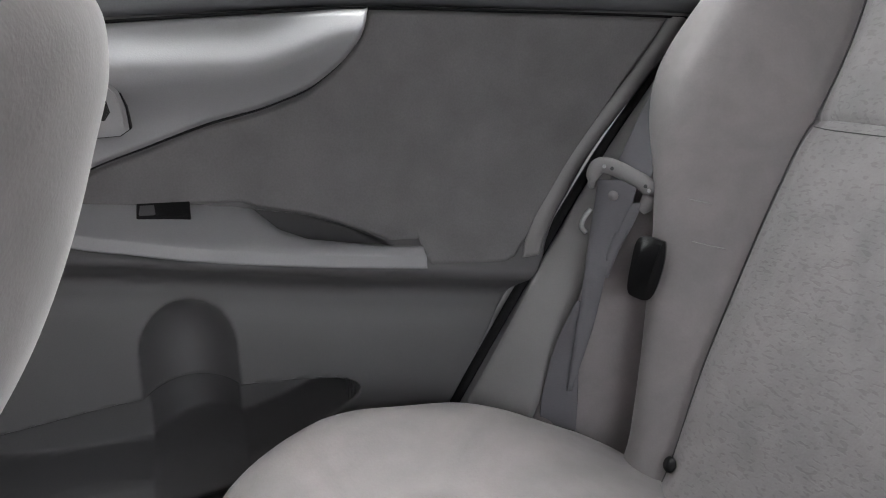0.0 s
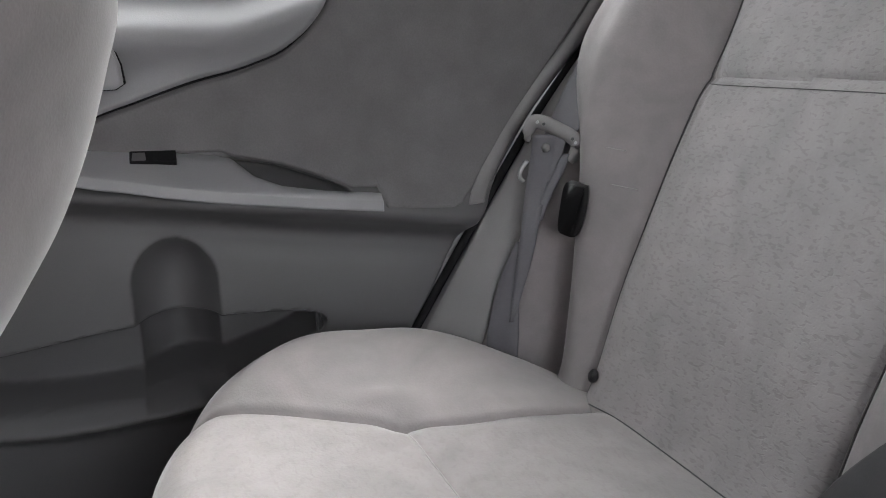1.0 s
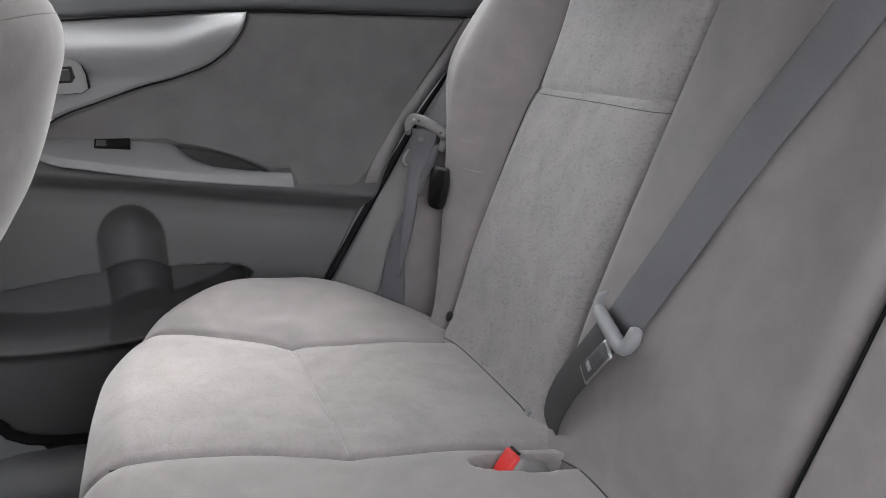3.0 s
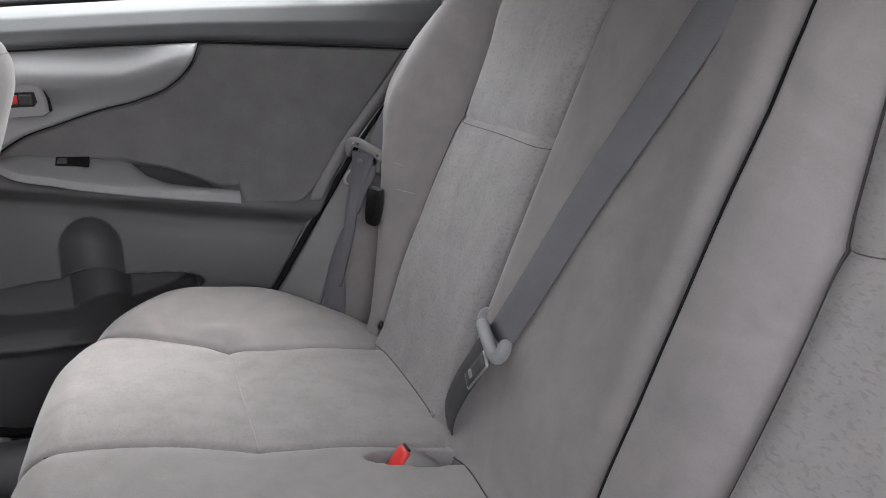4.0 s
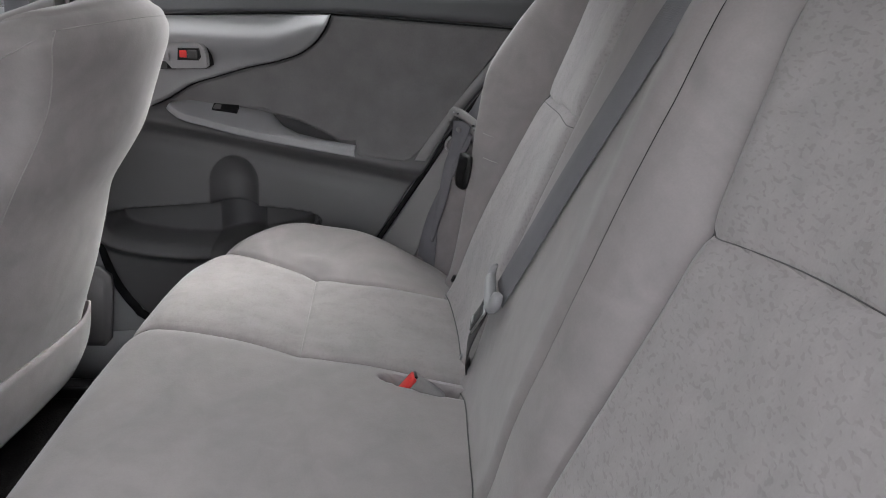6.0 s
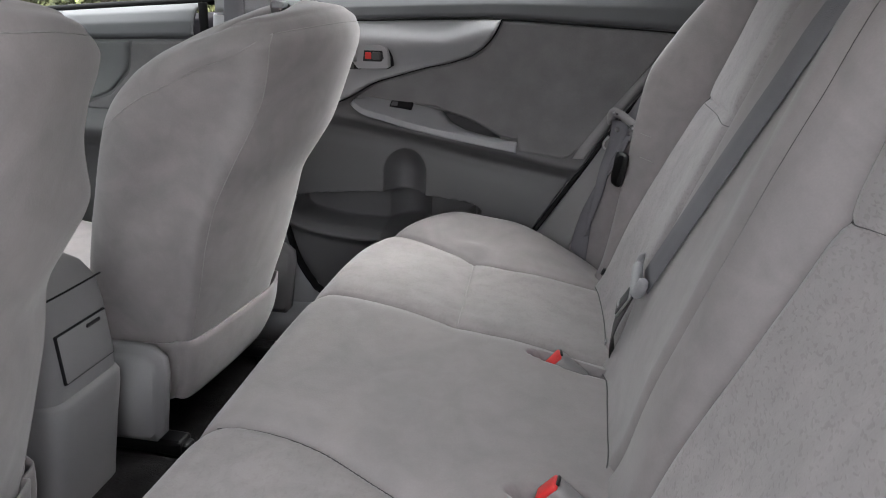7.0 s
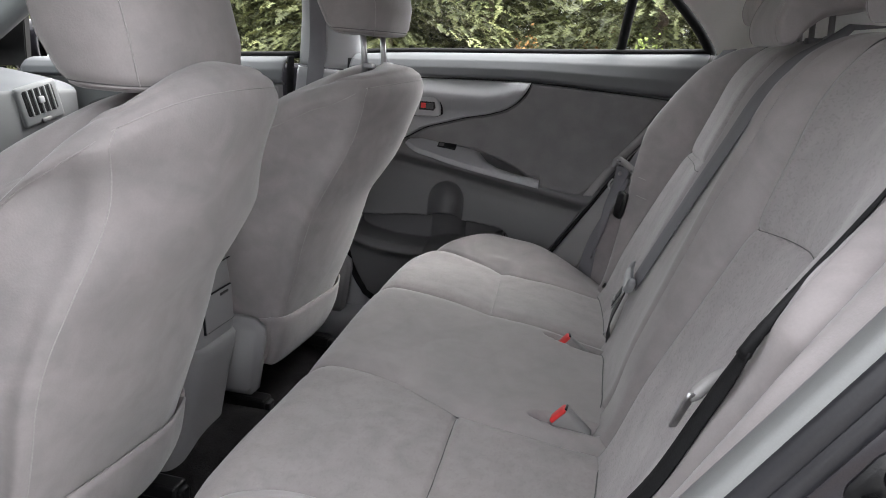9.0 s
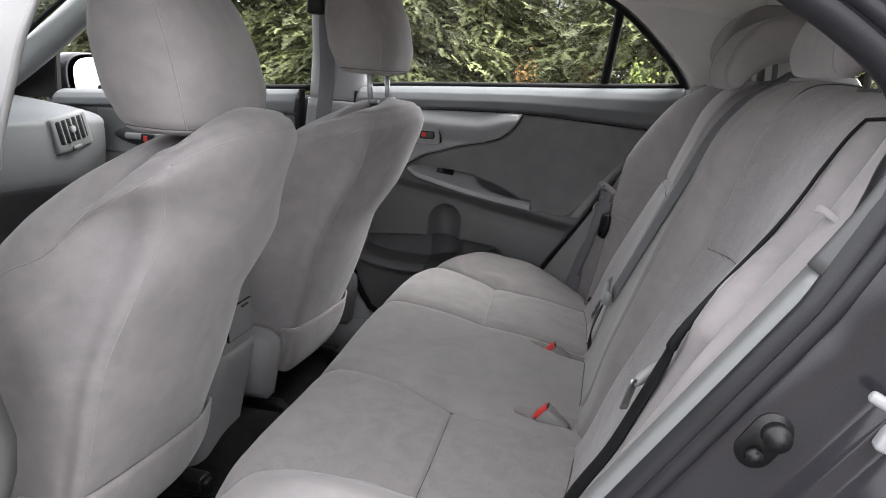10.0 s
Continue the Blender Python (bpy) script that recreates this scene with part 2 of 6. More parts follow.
def sheet(name, P, mat, parent=None, label="", wrap=False, flip=False, thick=0.0):
    """A smooth surface from rows of places."""
    P = np.asarray(P)
    m, n = P.shape[:2]
    ob = put(name, P.reshape(-1, 3), grid_faces(m, n, wrap, flip), mat, parent, label)
    if thick:
        s = ob.modifiers.new("thickness", "SOLIDIFY")
        s.thickness, s.offset = thick, -1
    return ob


def regions(P, which, names, mats, parent, flip=False, labels=()):
    """A smooth surface split into parts: which holds a region number for each face of the rows of places P."""
    m, n = P.shape[:2]
    V = P.reshape(-1, 3)
    F = np.array(grid_faces(m, n, False, flip))
    w = np.asarray(which).reshape(-1)
    made = []
    for r, name in enumerate(names):
        f = F[w == r]
        if not len(f):
            continue
        used, inv = np.unique(f, return_inverse=True)
        made.append(put(name, V[used], inv.reshape(f.shape).tolist(), mats[r], parent, labels[r] if labels else ""))
    return made


def tube(name, pts, r, mat, parent=None, label="", n=8, flat=1.0, side=None, closed=False):
    """A rod along pts. flat squeezes it across, side names the wide direction."""
    p = np.array(pts, float)
    tan = np.gradient(p, axis=0)
    if closed:
        tan = np.roll(p, -1, 0) - np.roll(p, 1, 0)
    tan /= np.linalg.norm(tan, axis=1)[:, None] + 1e-12
    ref = np.array(side if side is not None else (0.31, 0.27, 0.91), float)
    rows = []
    rad = np.broadcast_to(np.asarray(r, float), (len(p),))
    for i in range(len(p)):
        a = ref - tan[i] * (ref @ tan[i])
        a /= np.linalg.norm(a) + 1e-12
        b = np.cross(tan[i], a)
        th = np.linspace(0, 2 * np.pi, n, endpoint=False)
        rows.append(p[i] + rad[i] * (np.cos(th)[:, None] * a + flat * np.sin(th)[:, None] * b))
    V = np.array(rows)
    m = len(p)
    f = grid_faces(m, n, True)
    if closed:
        f += [[(m - 1) * n + j, (m - 1) * n + (j + 1) % n, (j + 1) % n, j] for j in range(n)]
    else:
        f += [list(range(n))[::-1], list(range((m - 1) * n, m * n))]
    return put(name, V.reshape(-1, 3), f, mat, parent, label)


def strap(name, centre, across, half, thick, mat, parent=None, label=""):
    """A flat band: its centre line, the direction across it at each place, half its width, its thickness."""
    c, a = np.array(centre, float), np.array(across, float)
    a = a / np.linalg.norm(a, axis=1)[:, None]
    tan = np.gradient(c, axis=0)
    nrm = np.cross(tan, a)
    nrm /= np.linalg.norm(nrm, axis=1)[:, None] + 1e-12
    half = np.broadcast_to(np.asarray(half, float), (len(c),))[:, None]
    ring = [(-1, 0), (-0.93, 1), (-0.3, 1), (0.3, 1), (0.93, 1), (1, 0), (0.93, -1), (0.3, -1), (-0.3, -1), (-0.93, -1)]
    V = np.stack([c + a * half * u + nrm * thick / 2 * w for u, w in ring], 1)
    m, n = V.shape[:2]
    f = grid_faces(m, n, True) + [list(range(n))[::-1], list(range((m - 1) * n, m * n))]
    return put(name, V.reshape(-1, 3), f, mat, parent, label)


def box(size, at, bevel=0.004, turn=(0, 0, 0), seg=2):
    bm = bmesh.new()
    bmesh.ops.create_cube(bm, size=1)
    bmesh.ops.scale(bm, vec=size, verts=bm.verts)
    if bevel:
        bmesh.ops.bevel(bm, geom=bm.edges[:], offset=bevel, segments=seg, affect="EDGES", profile=0.5)
    bmesh.ops.transform(bm, matrix=pose(*at, *turn), verts=bm.verts)
    return bm


def disc(r, depth, at, turn=(0, 0, 0), n=24, bevel=0.0, r2=None):
    bm = bmesh.new()
    bmesh.ops.create_cone(bm, cap_ends=True, segments=n, radius1=r, radius2=r if r2 is None else r2, depth=depth)
    if bevel:
        bmesh.ops.bevel(bm, geom=[e for e in bm.edges if len(e.link_faces) == 2 and max(len(f.verts) for f in e.link_faces) > 4], offset=bevel, segments=2, affect="EDGES")
    bmesh.ops.transform(bm, matrix=pose(*at, *turn), verts=bm.verts)
    return bm


def plate(outline, y0, y1, bevel=0.0):
    """A slab whose outline is given in x and z, from y0 to y1."""
    bm = bmesh.new()
    v = [bm.verts.new((x, y0, z)) for x, z in outline]
    f = bm.faces.new(v)
    ret = bmesh.ops.extrude_face_region(bm, geom=[f])
    bmesh.ops.translate(bm, vec=(0, y1 - y0, 0), verts=[g for g in ret["geom"] if isinstance(g, bmesh.types.BMVert)])
    bmesh.ops.recalc_face_normals(bm, faces=bm.faces)
    if bevel:
        bmesh.ops.bevel(bm, geom=[e for e in bm.edges if abs(e.verts[0].co.y - e.verts[1].co.y) < 1e-6], offset=bevel, segments=2, affect="EDGES")
    return bm


# ---- rear bench: cushion ----
def cushion_front(y):
    return smooth_interp(np.abs(y), [0, 0.25, 0.42, 0.50, 0.58, 0.645, 0.69], [-0.494, -0.496, -0.497, -0.492, -0.474, -0.430, -0.345])


def cushion_rear(y):
    return smooth_interp(np.abs(y), [0, 0.36, 0.43, 0.50, 0.56, 0.62, 0.66, 0.69], [0.035, 0.034, 0.032, 0.025, 0.012, -0.012, -0.07, -0.19])


SEAM_FAR = spline([(-0.50, 0.230), (-0.42, 0.230), (-0.32, 0.212), (-0.23, 0.183), (-0.12, 0.171), (0.04, 0.176)], 40)
SEAM_NEAR = spline([(-0.50, -0.155), (-0.42, -0.140), (-0.33, -0.155), (-0.217, -0.206), (-0.11, -0.222), (0.04, -0.228)], 40)
BOLSTER = spline([(-0.452, 0.566), (-0.42, 0.549), (-0.36, 0.518), (-0.30, 0.491), (-0.262, 0.480), (-0.245, 0.472), (-0.175, 0.462), (-0.10, 0.467), (-0.01, 0.480), (0.03, 0.484)], 60)
BOLSTER_NEAR = spline([(-0.452, -0.555), (-0.41, -0.508), (-0.36, -0.490), (-0.30, -0.496), (-0.24, -0.497), (-0.10, -0.490), (0.03, -0.485)], 60)


def cross_x(y):
    """Where the short seams across the seat inserts lie."""
    return np.interp(y, [-0.50, -0.20, 0.18, 0.48], [-0.208, -0.217, -0.230, -0.250])


def cushion_top(X, Y):
    h = smooth_interp(X, [-0.52, -0.44, -0.38, -0.30, -0.238, -0.12, 0.0, 0.05], [0.330, 0.336, 0.335, 0.331, 0.327, 0.322, 0.316, 0.314])
    crest = smooth_interp(X, [-0.52, -0.46, -0.42, -0.37, -0.31, -0.25, -0.18, -0.115, -0.05, -0.01, 0.05], [0.0, 0.012, 0.031, 0.052, 0.069, 0.069, 0.063, 0.042, 0.009, -0.008, -0.014])
    rise = (0.004 + 0.020 * step(-0.15, 0.20, Y)) * step(0.03, -0.16, X)
    wide = np.where(np.abs(Y) < 0.605, 0.082, 0.070)
    h = h + rise + (crest - rise) * np.exp(-((np.abs(Y) - 0.605) / wide) ** 2)
    h = h + 0.006 * np.exp(-(Y / 0.16) ** 2)
    for poly, deep in ((SEAM_FAR, 1.0), (SEAM_NEAR, 1.0), (BOLSTER, 1.2), (BOLSTER_NEAR, 1.2)):
        d = seg_dist(X, Y, poly)
        h = h - deep * (0.006 * np.exp(-(d / 0.0045) ** 2) + 0.006 * np.exp(-(d / 0.020) ** 2))
    for y0, y1 in ((0.185, 0.468), (-0.490, -0.210)):
        d = seg_dist(X, Y, [(float(cross_x(y0)), y0), (float(cross_x(y1)), y1)])
        h = h - (0.0025 if y0 > 0 else 0.0055) * np.exp(-(d / 0.0032) ** 2) - 0.003 * np.exp(-(d / 0.016) ** 2)
        within = step(y0 - 0.006, y0 + 0.012, Y) * step(y1 + 0.006, y1 - 0.012, Y)
        h = h + (0.0 if y0 > 0 else 0.0022) * np.exp(-((X - cross_x(Y) - 0.008) / 0.005) ** 2) * within
    # pulled-in corner where the bolster seam turns, with its small fold
    for y, sg in ((0.478, 1), (-0.490, -1)):
        h = h - 0.007 * np.exp(-(((X + 0.252) / 0.022) ** 2 + ((Y - y) / 0.016) ** 2))
        h = h + 0.005 * np.exp(-(((X + 0.262) / 0.030) ** 2 + ((Y - y - sg * 0.030) / 0.012) ** 2))
    # soft dents of use
    for x, y, a, s in ((-0.30, 0.02, 0.003, 0.06), (-0.14, 0.33, 0.006, 0.10), (-0.14, -0.36, 0.006, 0.10), (-0.36, 0.36, -0.004, 0.10), (-0.36, -0.36, -0.004, 0.1)):
        h = h - a * np.exp(-(((X - x) / s) ** 2 + ((Y - y) / s) ** 2))
    # shallow ring-shaped fold in the middle place
    ring = np.hypot((X + 0.262) / 0.9, Y + 0.035)
    h = h - 0.0009 * np.exp(-((ring - 0.062) / 0.007) ** 2) * step(0.05, -0.03, Y + 0.5 * (X + 0.26) - 0.03)
    # pockets for the buckles
    for x, y, w in ((-0.048, 0.132, 0.016), (-0.042, -0.168, 0.018)):
        e = np.sqrt(((X - x) / 0.068) ** 2 + ((Y - y) / w) ** 2)
        h = h - 0.030 * step(1.08, 0.82, e)
    return h


def rear_cushion():
    root = thing("rear_bench_cushion", (0, 0, 0.06), "light grey velour rear bench cushion with sewn panels", "car seat")
    tv, tu = np.linspace(0, 1, 560), np.linspace(0, 1, 320)
    v = tv - 0.6 * np.sin(2 * np.pi * tv) / (2 * np.pi)
    u = tu - 0.75 * np.sin(2 * np.pi * tu) / (2 * np.pi)
    Y = (-0.69 + 1.38 * v)[None, :] + 0 * u[:, None]
    f, b = cushion_front(Y), cushion_rear(Y)
    X = f + (b - f) * u[:, None]
    ys = np.linspace(-0.69, 0.69, 120)
    rim = list(zip(cushion_front(ys), ys)) + list(zip(cushion_rear(ys[::-1]), ys[::-1]))
    rim.append(rim[0])
    e = seg_dist(X, Y, rim)
    R = 0.022 + (0.034 + 0.026 * step(0.46, 0.62, np.abs(Y))) * step(0.0, -0.12, X)
    k = np.clip(R - e, 0, None)
    Z = cushion_top(X, Y) - (R - np.sqrt(np.clip(R * R - k * k, 0, None)))
    P = np.stack([X, Y, Z], 2)
    xc, yc = X[:-1, :-1] + 0.001, Y[:-1, :-1] + 0.001
    s1 = np.interp(xc, SEAM_FAR[:, 0], SEAM_FAR[:, 1])
    s2 = np.interp(xc, SEAM_NEAR[:, 0], SEAM_NEAR[:, 1])
    sb = np.interp(xc, BOLSTER[:, 0], BOLSTER[:, 1])
    sn = np.interp(xc, BOLSTER_NEAR[:, 0], BOLSTER_NEAR[:, 1])
    front = xc < cross_x(yc)
    w = np.zeros(xc.shape, int)
    w[(yc > s1) & (yc <= sb)] = 1
    w[(yc > s1) & (yc <= sb) & front] = 2
    w[yc > np.maximum(sb, s1)] = 3
    w[(yc < s2) & (yc >= sn)] = 4
    w[(yc < s2) & (yc >= sn) & front] = 5
    w[yc < np.minimum(sn, s2)] = 6
    regions(P, w, ["middle_panel", "seat_insert", "front_panel", "side_bolster", "seat_insert", "front_panel", "side_bolster"],
            [BENCH, SEATPAT, SEATPAT, BENCH, SEATPAT, SEATPAT, BENCH], root, flip=True)
    far_cross = np.array([(float(cross_x(y)), y) for y in np.linspace(0.187, 0.466, 30)])
    near_cross = np.array([(float(cross_x(y)), y) for y in np.linspace(-0.212, -0.488, 30)])
    for poly, a, b, mat in ((SEAM_FAR, 4, 38, SEAM), (SEAM_NEAR, 4, 38, SEAM), (BOLSTER, 10, 57, SEAM), (BOLSTER_NEAR, 10, 57, SEAM), (far_cross, 0, 30, THREAD), (near_cross, 0, 30, SEAM)):
        q = poly[a:b]
        z = cushion_top(q[:, 0], q[:, 1]) + 0.0004
        tube("seam", np.stack([q[:, 0], q[:, 1], z], 1), 0.0009, mat, root, n=6)
    # shade where the cushion meets the backrest, put in as a dark tube
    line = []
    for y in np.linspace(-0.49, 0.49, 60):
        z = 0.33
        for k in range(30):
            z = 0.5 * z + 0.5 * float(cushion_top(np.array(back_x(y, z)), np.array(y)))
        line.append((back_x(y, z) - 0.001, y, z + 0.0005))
    tube("crease_shade", spline(line[::4] + [line[-1]], 90), 0.0009, CAP, root, "crease shade along the backrest, put in as a dark tube", n=8)
    part("label_tag", box((0.003, 0.009, 0.010), (-0.002, 0.239, 0.321), 0.001, (20, 10, 0)), TRIM, root, "small white sewn tag")
    ring = np.concatenate([P[0], P[1:, -1], P[-1, ::-1][1:], P[::-1, 0][1:-1]])
    rows = []
    for z, s in ((None, 1.0), (0.24, 1.004), (0.19, 1.006), (0.13, 1.0), (0.075, 0.985)):
        q = ring.copy()
        if z is not None:
            top = ring[:, 2]
            q[:, 2] = np.minimum(top - 0.004, z * np.ones(len(q)))
        q[:, 0] = -0.22 + (q[:, 0] + 0.22) * s
        q[:, 1] = q[:, 1] * s
        rows.append(q)
    sheet("skirt", np.array(rows), FABRIC, root, wrap=True, flip=True)
    return root


# ---- rear bench: backrest ----
PROFILE = spline([(-0.03, 0.25), (-0.010, 0.30), (0.012, 0.345), (0.050, 0.45), (0.100, 0.56), (0.152, 0.668), (0.187, 0.76), (0.213, 0.835), (0.232, 0.880), (0.262, 0.908), (0.305, 0.915), (0.345, 0.90), (0.36, 0.86)], 300)
def split(z):
    """Where the two backrests part."""
    return np.interp(z, [0.33, 0.42, 0.50, 0.58, 0.668, 0.74, 0.80, 0.90], [-0.112, -0.122, -0.130, -0.136, -0.141, -0.146, -0.146, -0.138])


def far_edge(z):
    return smooth_interp(z, [0.2, 0.33, 0.45, 0.55, 0.63, 0.70, 0.78, 0.86, 0.92], [0.59, 0.60, 0.612, 0.634, 0.673, 0.685, 0.668, 0.63, 0.58])


def near_edge(z):
    return near_out(z) - 0.034


def seam_out(z):
    return smooth_interp(z, [0.2, 0.33, 0.50, 0.60, 0.655, 0.70, 0.78, 0.86, 0.92], [0.50, 0.516, 0.521, 0.522, 0.521, 0.517, 0.518, 0.530, 0.53])


def seam_in(z):
    return smooth_interp(z, [0.2, 0.33, 0.50, 0.58, 0.668, 0.78, 0.86, 0.92], [0.21, 0.206, 0.197, 0.190, 0.182, 0.173, 0.17, 0.17])


def seam_near(z):
    return smooth_interp(z, [0.2, 0.33, 0.668, 0.76, 0.86, 0.92], [-0.215, -0.215, -0.212, -0.20, -0.19, -0.19])


def near_out(z):
    """Seam beside the near side cushion, under the belt."""
    return -smooth_interp(z, [0.2, 0.33, 0.43, 0.50, 0.59, 0.63, 0.66, 0.69, 0.725, 0.756, 0.81, 0.86, 0.92], [0.54, 0.556, 0.575, 0.587, 0.601, 0.615, 0.626, 0.618, 0.592, 0.567, 0.551, 0.545, 0.54])


def cross_z(y):
    """Height of the sewn seam across the backrests."""
    return 0.668 + 0.026 * np.clip((-0.21 - y) / 0.22, 0, 1) + 0.008 * np.clip((0.52 - y) / 0.32, 0, 1) * (y > 0)


def back_bulge(Y, Z):
    """How far the backrest stands out in front of its plain profile."""
    live = step(0.93, 0.82, Z)
    low = step(0.28, 0.40, Z)
    crest = smooth_interp(Z, [0.25, 0.30, 0.35, 0.44, 0.57, 0.65, 0.74, 0.82, 0.88, 0.92], [0.0, 0.0, 0.012, 0.032, 0.074, 0.100, 0.090, 0.066, 0.034, 0.0])
    b = 0.016 * step(0.30, 0.52, np.abs(Y)) * live + crest * step(0.505, 0.595, Y)
    swell = smooth_interp(Z, [0.25, 0.33, 0.43, 0.50, 0.55, 0.59, 0.63, 0.66, 0.69, 0.725, 0.756, 0.81, 0.92], [0.0, 0.018, 0.024, 0.022, 0.027, 0.033, 0.042, 0.049, 0.044, 0.029, 0.014, 0.0, 0.0])
    b = b + swell * step(0.0, 1.0, (-Y - 0.48) / (-near_out(Z) - 0.48))
    # the middle of the bench stands forward of both outer places
    hump = smooth_interp(Z, [0.25, 0.36, 0.42, 0.50, 0.58, 0.668, 0.74, 0.84, 0.90, 0.93], [0.0, 0.004, 0.012, 0.022, 0.034, 0.047, 0.050, 0.044, 0.020, 0.0])
    across = smooth_interp(Y, [-0.40, -0.30, -0.212, -0.165, -0.12, -0.04, 0.05, 0.18, 0.35, 0.52, 0.62], [0.0, 0.06, 0.42, 0.95, 1.16, 0.88, 0.80, 0.86, 0.58, 0.16, 0.0])
    b = b + hump * across + 0.003 * np.exp(-((Y - 0.02) / 0.11) ** 2) * live * low
    for s, deep in ((seam_out(Z), 1.0), (seam_in(Z), 1.0), (seam_near(Z), 1.45), (near_out(Z), 0.2)):
        d = np.abs(Y - s)
        b = b - deep * (0.006 * np.exp(-(d / 0.004) ** 2) + 0.008 * np.exp(-(d / 0.016) ** 2)) * step(0.915, 0.87, Z)
    for lo, hi in ((seam_in(Z), seam_out(Z)), (near_out(Z), seam_near(Z))):
        band = step(-0.004, 0.004, Y - np.maximum(lo, -0.55)) * step(0.004, -0.004, Y - hi)
        d = np.abs(Z - cross_z(Y))
        b = b - (0.004 * np.exp(-(d / 0.0035) ** 2) + 0.004 * np.exp(-(d / 0.016) ** 2)) * band
    return b


def back_x(y, z):
    """Where the front of the backrest lies at y and z."""
    i = int(np.argmax(PROFILE[:, 1]))
    return float(np.interp(z, PROFILE[:i, 1], PROFILE[:i, 0]) - 1.08 * back_bulge(np.array(float(y)), np.array(float(z))))


def rear_back(near):
    root = thing("split_rear_seat", (0.12, -0.35 if near else 0.25, 0.25), "light grey velour folding rear seat backrest with sewn panels", "car seat", group="split rear backrests")
    Z0 = PROFILE[:, 1][:, None]
    if near:
        lines, counts = [near_edge(Z0), near_out(Z0), seam_near(Z0), split(Z0)], (60, 100, 50)
    else:
        lines, counts = [split(Z0), seam_in(Z0), seam_out(Z0), far_edge(Z0)], (100, 100, 60)
    cols = []
    for k, n in enumerate(counts):
        t = np.linspace(0, 1, n + 1)
        t = (t - 0.7 * np.sin(2 * np.pi * t) / (2 * np.pi))[None, (1 if k else 0):]
        cols.append(lines[k] + (lines[k + 1] - lines[k]) * t)
    Y = np.concatenate(cols, 1)
    lo, hi = lines[0], lines[-1]
    Z = Z0 + 0 * Y
    tan = np.gradient(PROFILE, axis=0)
    tan /= np.linalg.norm(tan, axis=1)[:, None]
    nx, nz = -tan[:, 1][:, None], tan[:, 0][:, None]
    inner = np.abs(Y - split(Z0))
    outer = np.minimum(np.abs(Y - lo), np.abs(hi - Y))
    outer = np.where(inner < 0.1, 9.0, outer)
    roll = 0 * Y
    for e, R in ((inner, 0.006 if near else 0.034), (outer, 0.030 if near else 0.055)):
        k = np.clip(R - e, 0, None)
        roll = roll + R - np.sqrt(np.clip(R * R - k * k, 0, None))
    off = back_bulge(Y, Z) - roll
    P = np.stack([PROFILE[:, 0][:, None] + nx * off, Y, Z + nz * off], 2)
    rise = int(np.argmax(PROFILE[:, 1]))
    cut = int(np.argmin(np.abs(PROFILE[:rise, 1] - 0.668)))
    w = np.zeros((P.shape[0] - 1, P.shape[1] - 1), int)
    c1, c2 = counts[0], counts[0] + counts[1]
    cuts = [int(np.argmin(np.abs(PROFILE[:rise, 1] - cross_z(Y[cut, j])))) for j in range(Y.shape[1])]
    for j in range(c1, c2):
        w[:cuts[j], j] = 1
        w[cuts[j]:, j] = 2
    if near:
        w[:, :c1] = 3
    else:
        w[:, c2:] = 3
    regions(P, w, ["middle_section", "lower_insert", "upper_insert", "side_bolster"], [FABRIC, PATTERN, PATTERN, FABRIC], root, flip=True)
    low = int(np.argmin(np.abs(PROFILE[:rise, 1] - 0.31)))
    off = np.array([-0.0006, 0, 0.0003])
    for c in ((c2,) if near else (c1, c2)):
        tube("seam", P[low:rise + 30, c] + off, 0.0014 if near else 0.0010, SEAM, root, "sewn seam, its crease shade put in as dark colour", n=6)
    js = np.linspace(c1 + (22 if near else 3), c2 - 3, 13).astype(int)
    line = np.array([[np.interp(cross_z(Y[cut, j]), P[:rise, j, 2], P[:rise, j, q]) for q in (0, 1)] + [cross_z(Y[cut, j])] for j in js])
    tube("seam", spline(line, 60) + off, 0.0005, SEAM, root, n=6)
    edge = P[low:rise + 25, -1 if near else 0]
    # a black tube stands in for the shade between the backrests
    if near:
        tube("split_shade", edge + np.array([-0.001, 0.0015, 0]), 0.0026, BLACK, root, "shade in the gap between the two backrests, a black tube", n=6)
    # hard back that closes the rear of the cushion
    sheet("back_board", np.stack([P[0], P[0] + (0.12, 0, 0), P[-1] + (0.02, 0, 0), P[-1]]), CARPET, root, "black felt rear board")
    if not near:
        for a, b in (((0.562, 0.598), (0.549, 0.594)), ((0.553, 0.556), (0.534, 0.551))):
            ys, zs = np.linspace(a[0], b[0], 8), np.linspace(a[1], b[1], 8)
            tube("scratch", [(back_x(y, z) - 0.0006, y, z) for y, z in zip(ys, zs)], 0.0007, THREAD, root, "pale scratch in the velour", n=5)
    # dark round button low on the bolster seam
    s = -1 if near else 1
    y = s * 0.503
    x = back_x(y, 0.34)
    part("button", disc(0.008, 0.006, (x - 0.004, y, 0.342), (0, -65, 0), 20, 0.002), DARK, root, "small dark round button", True)
    return root


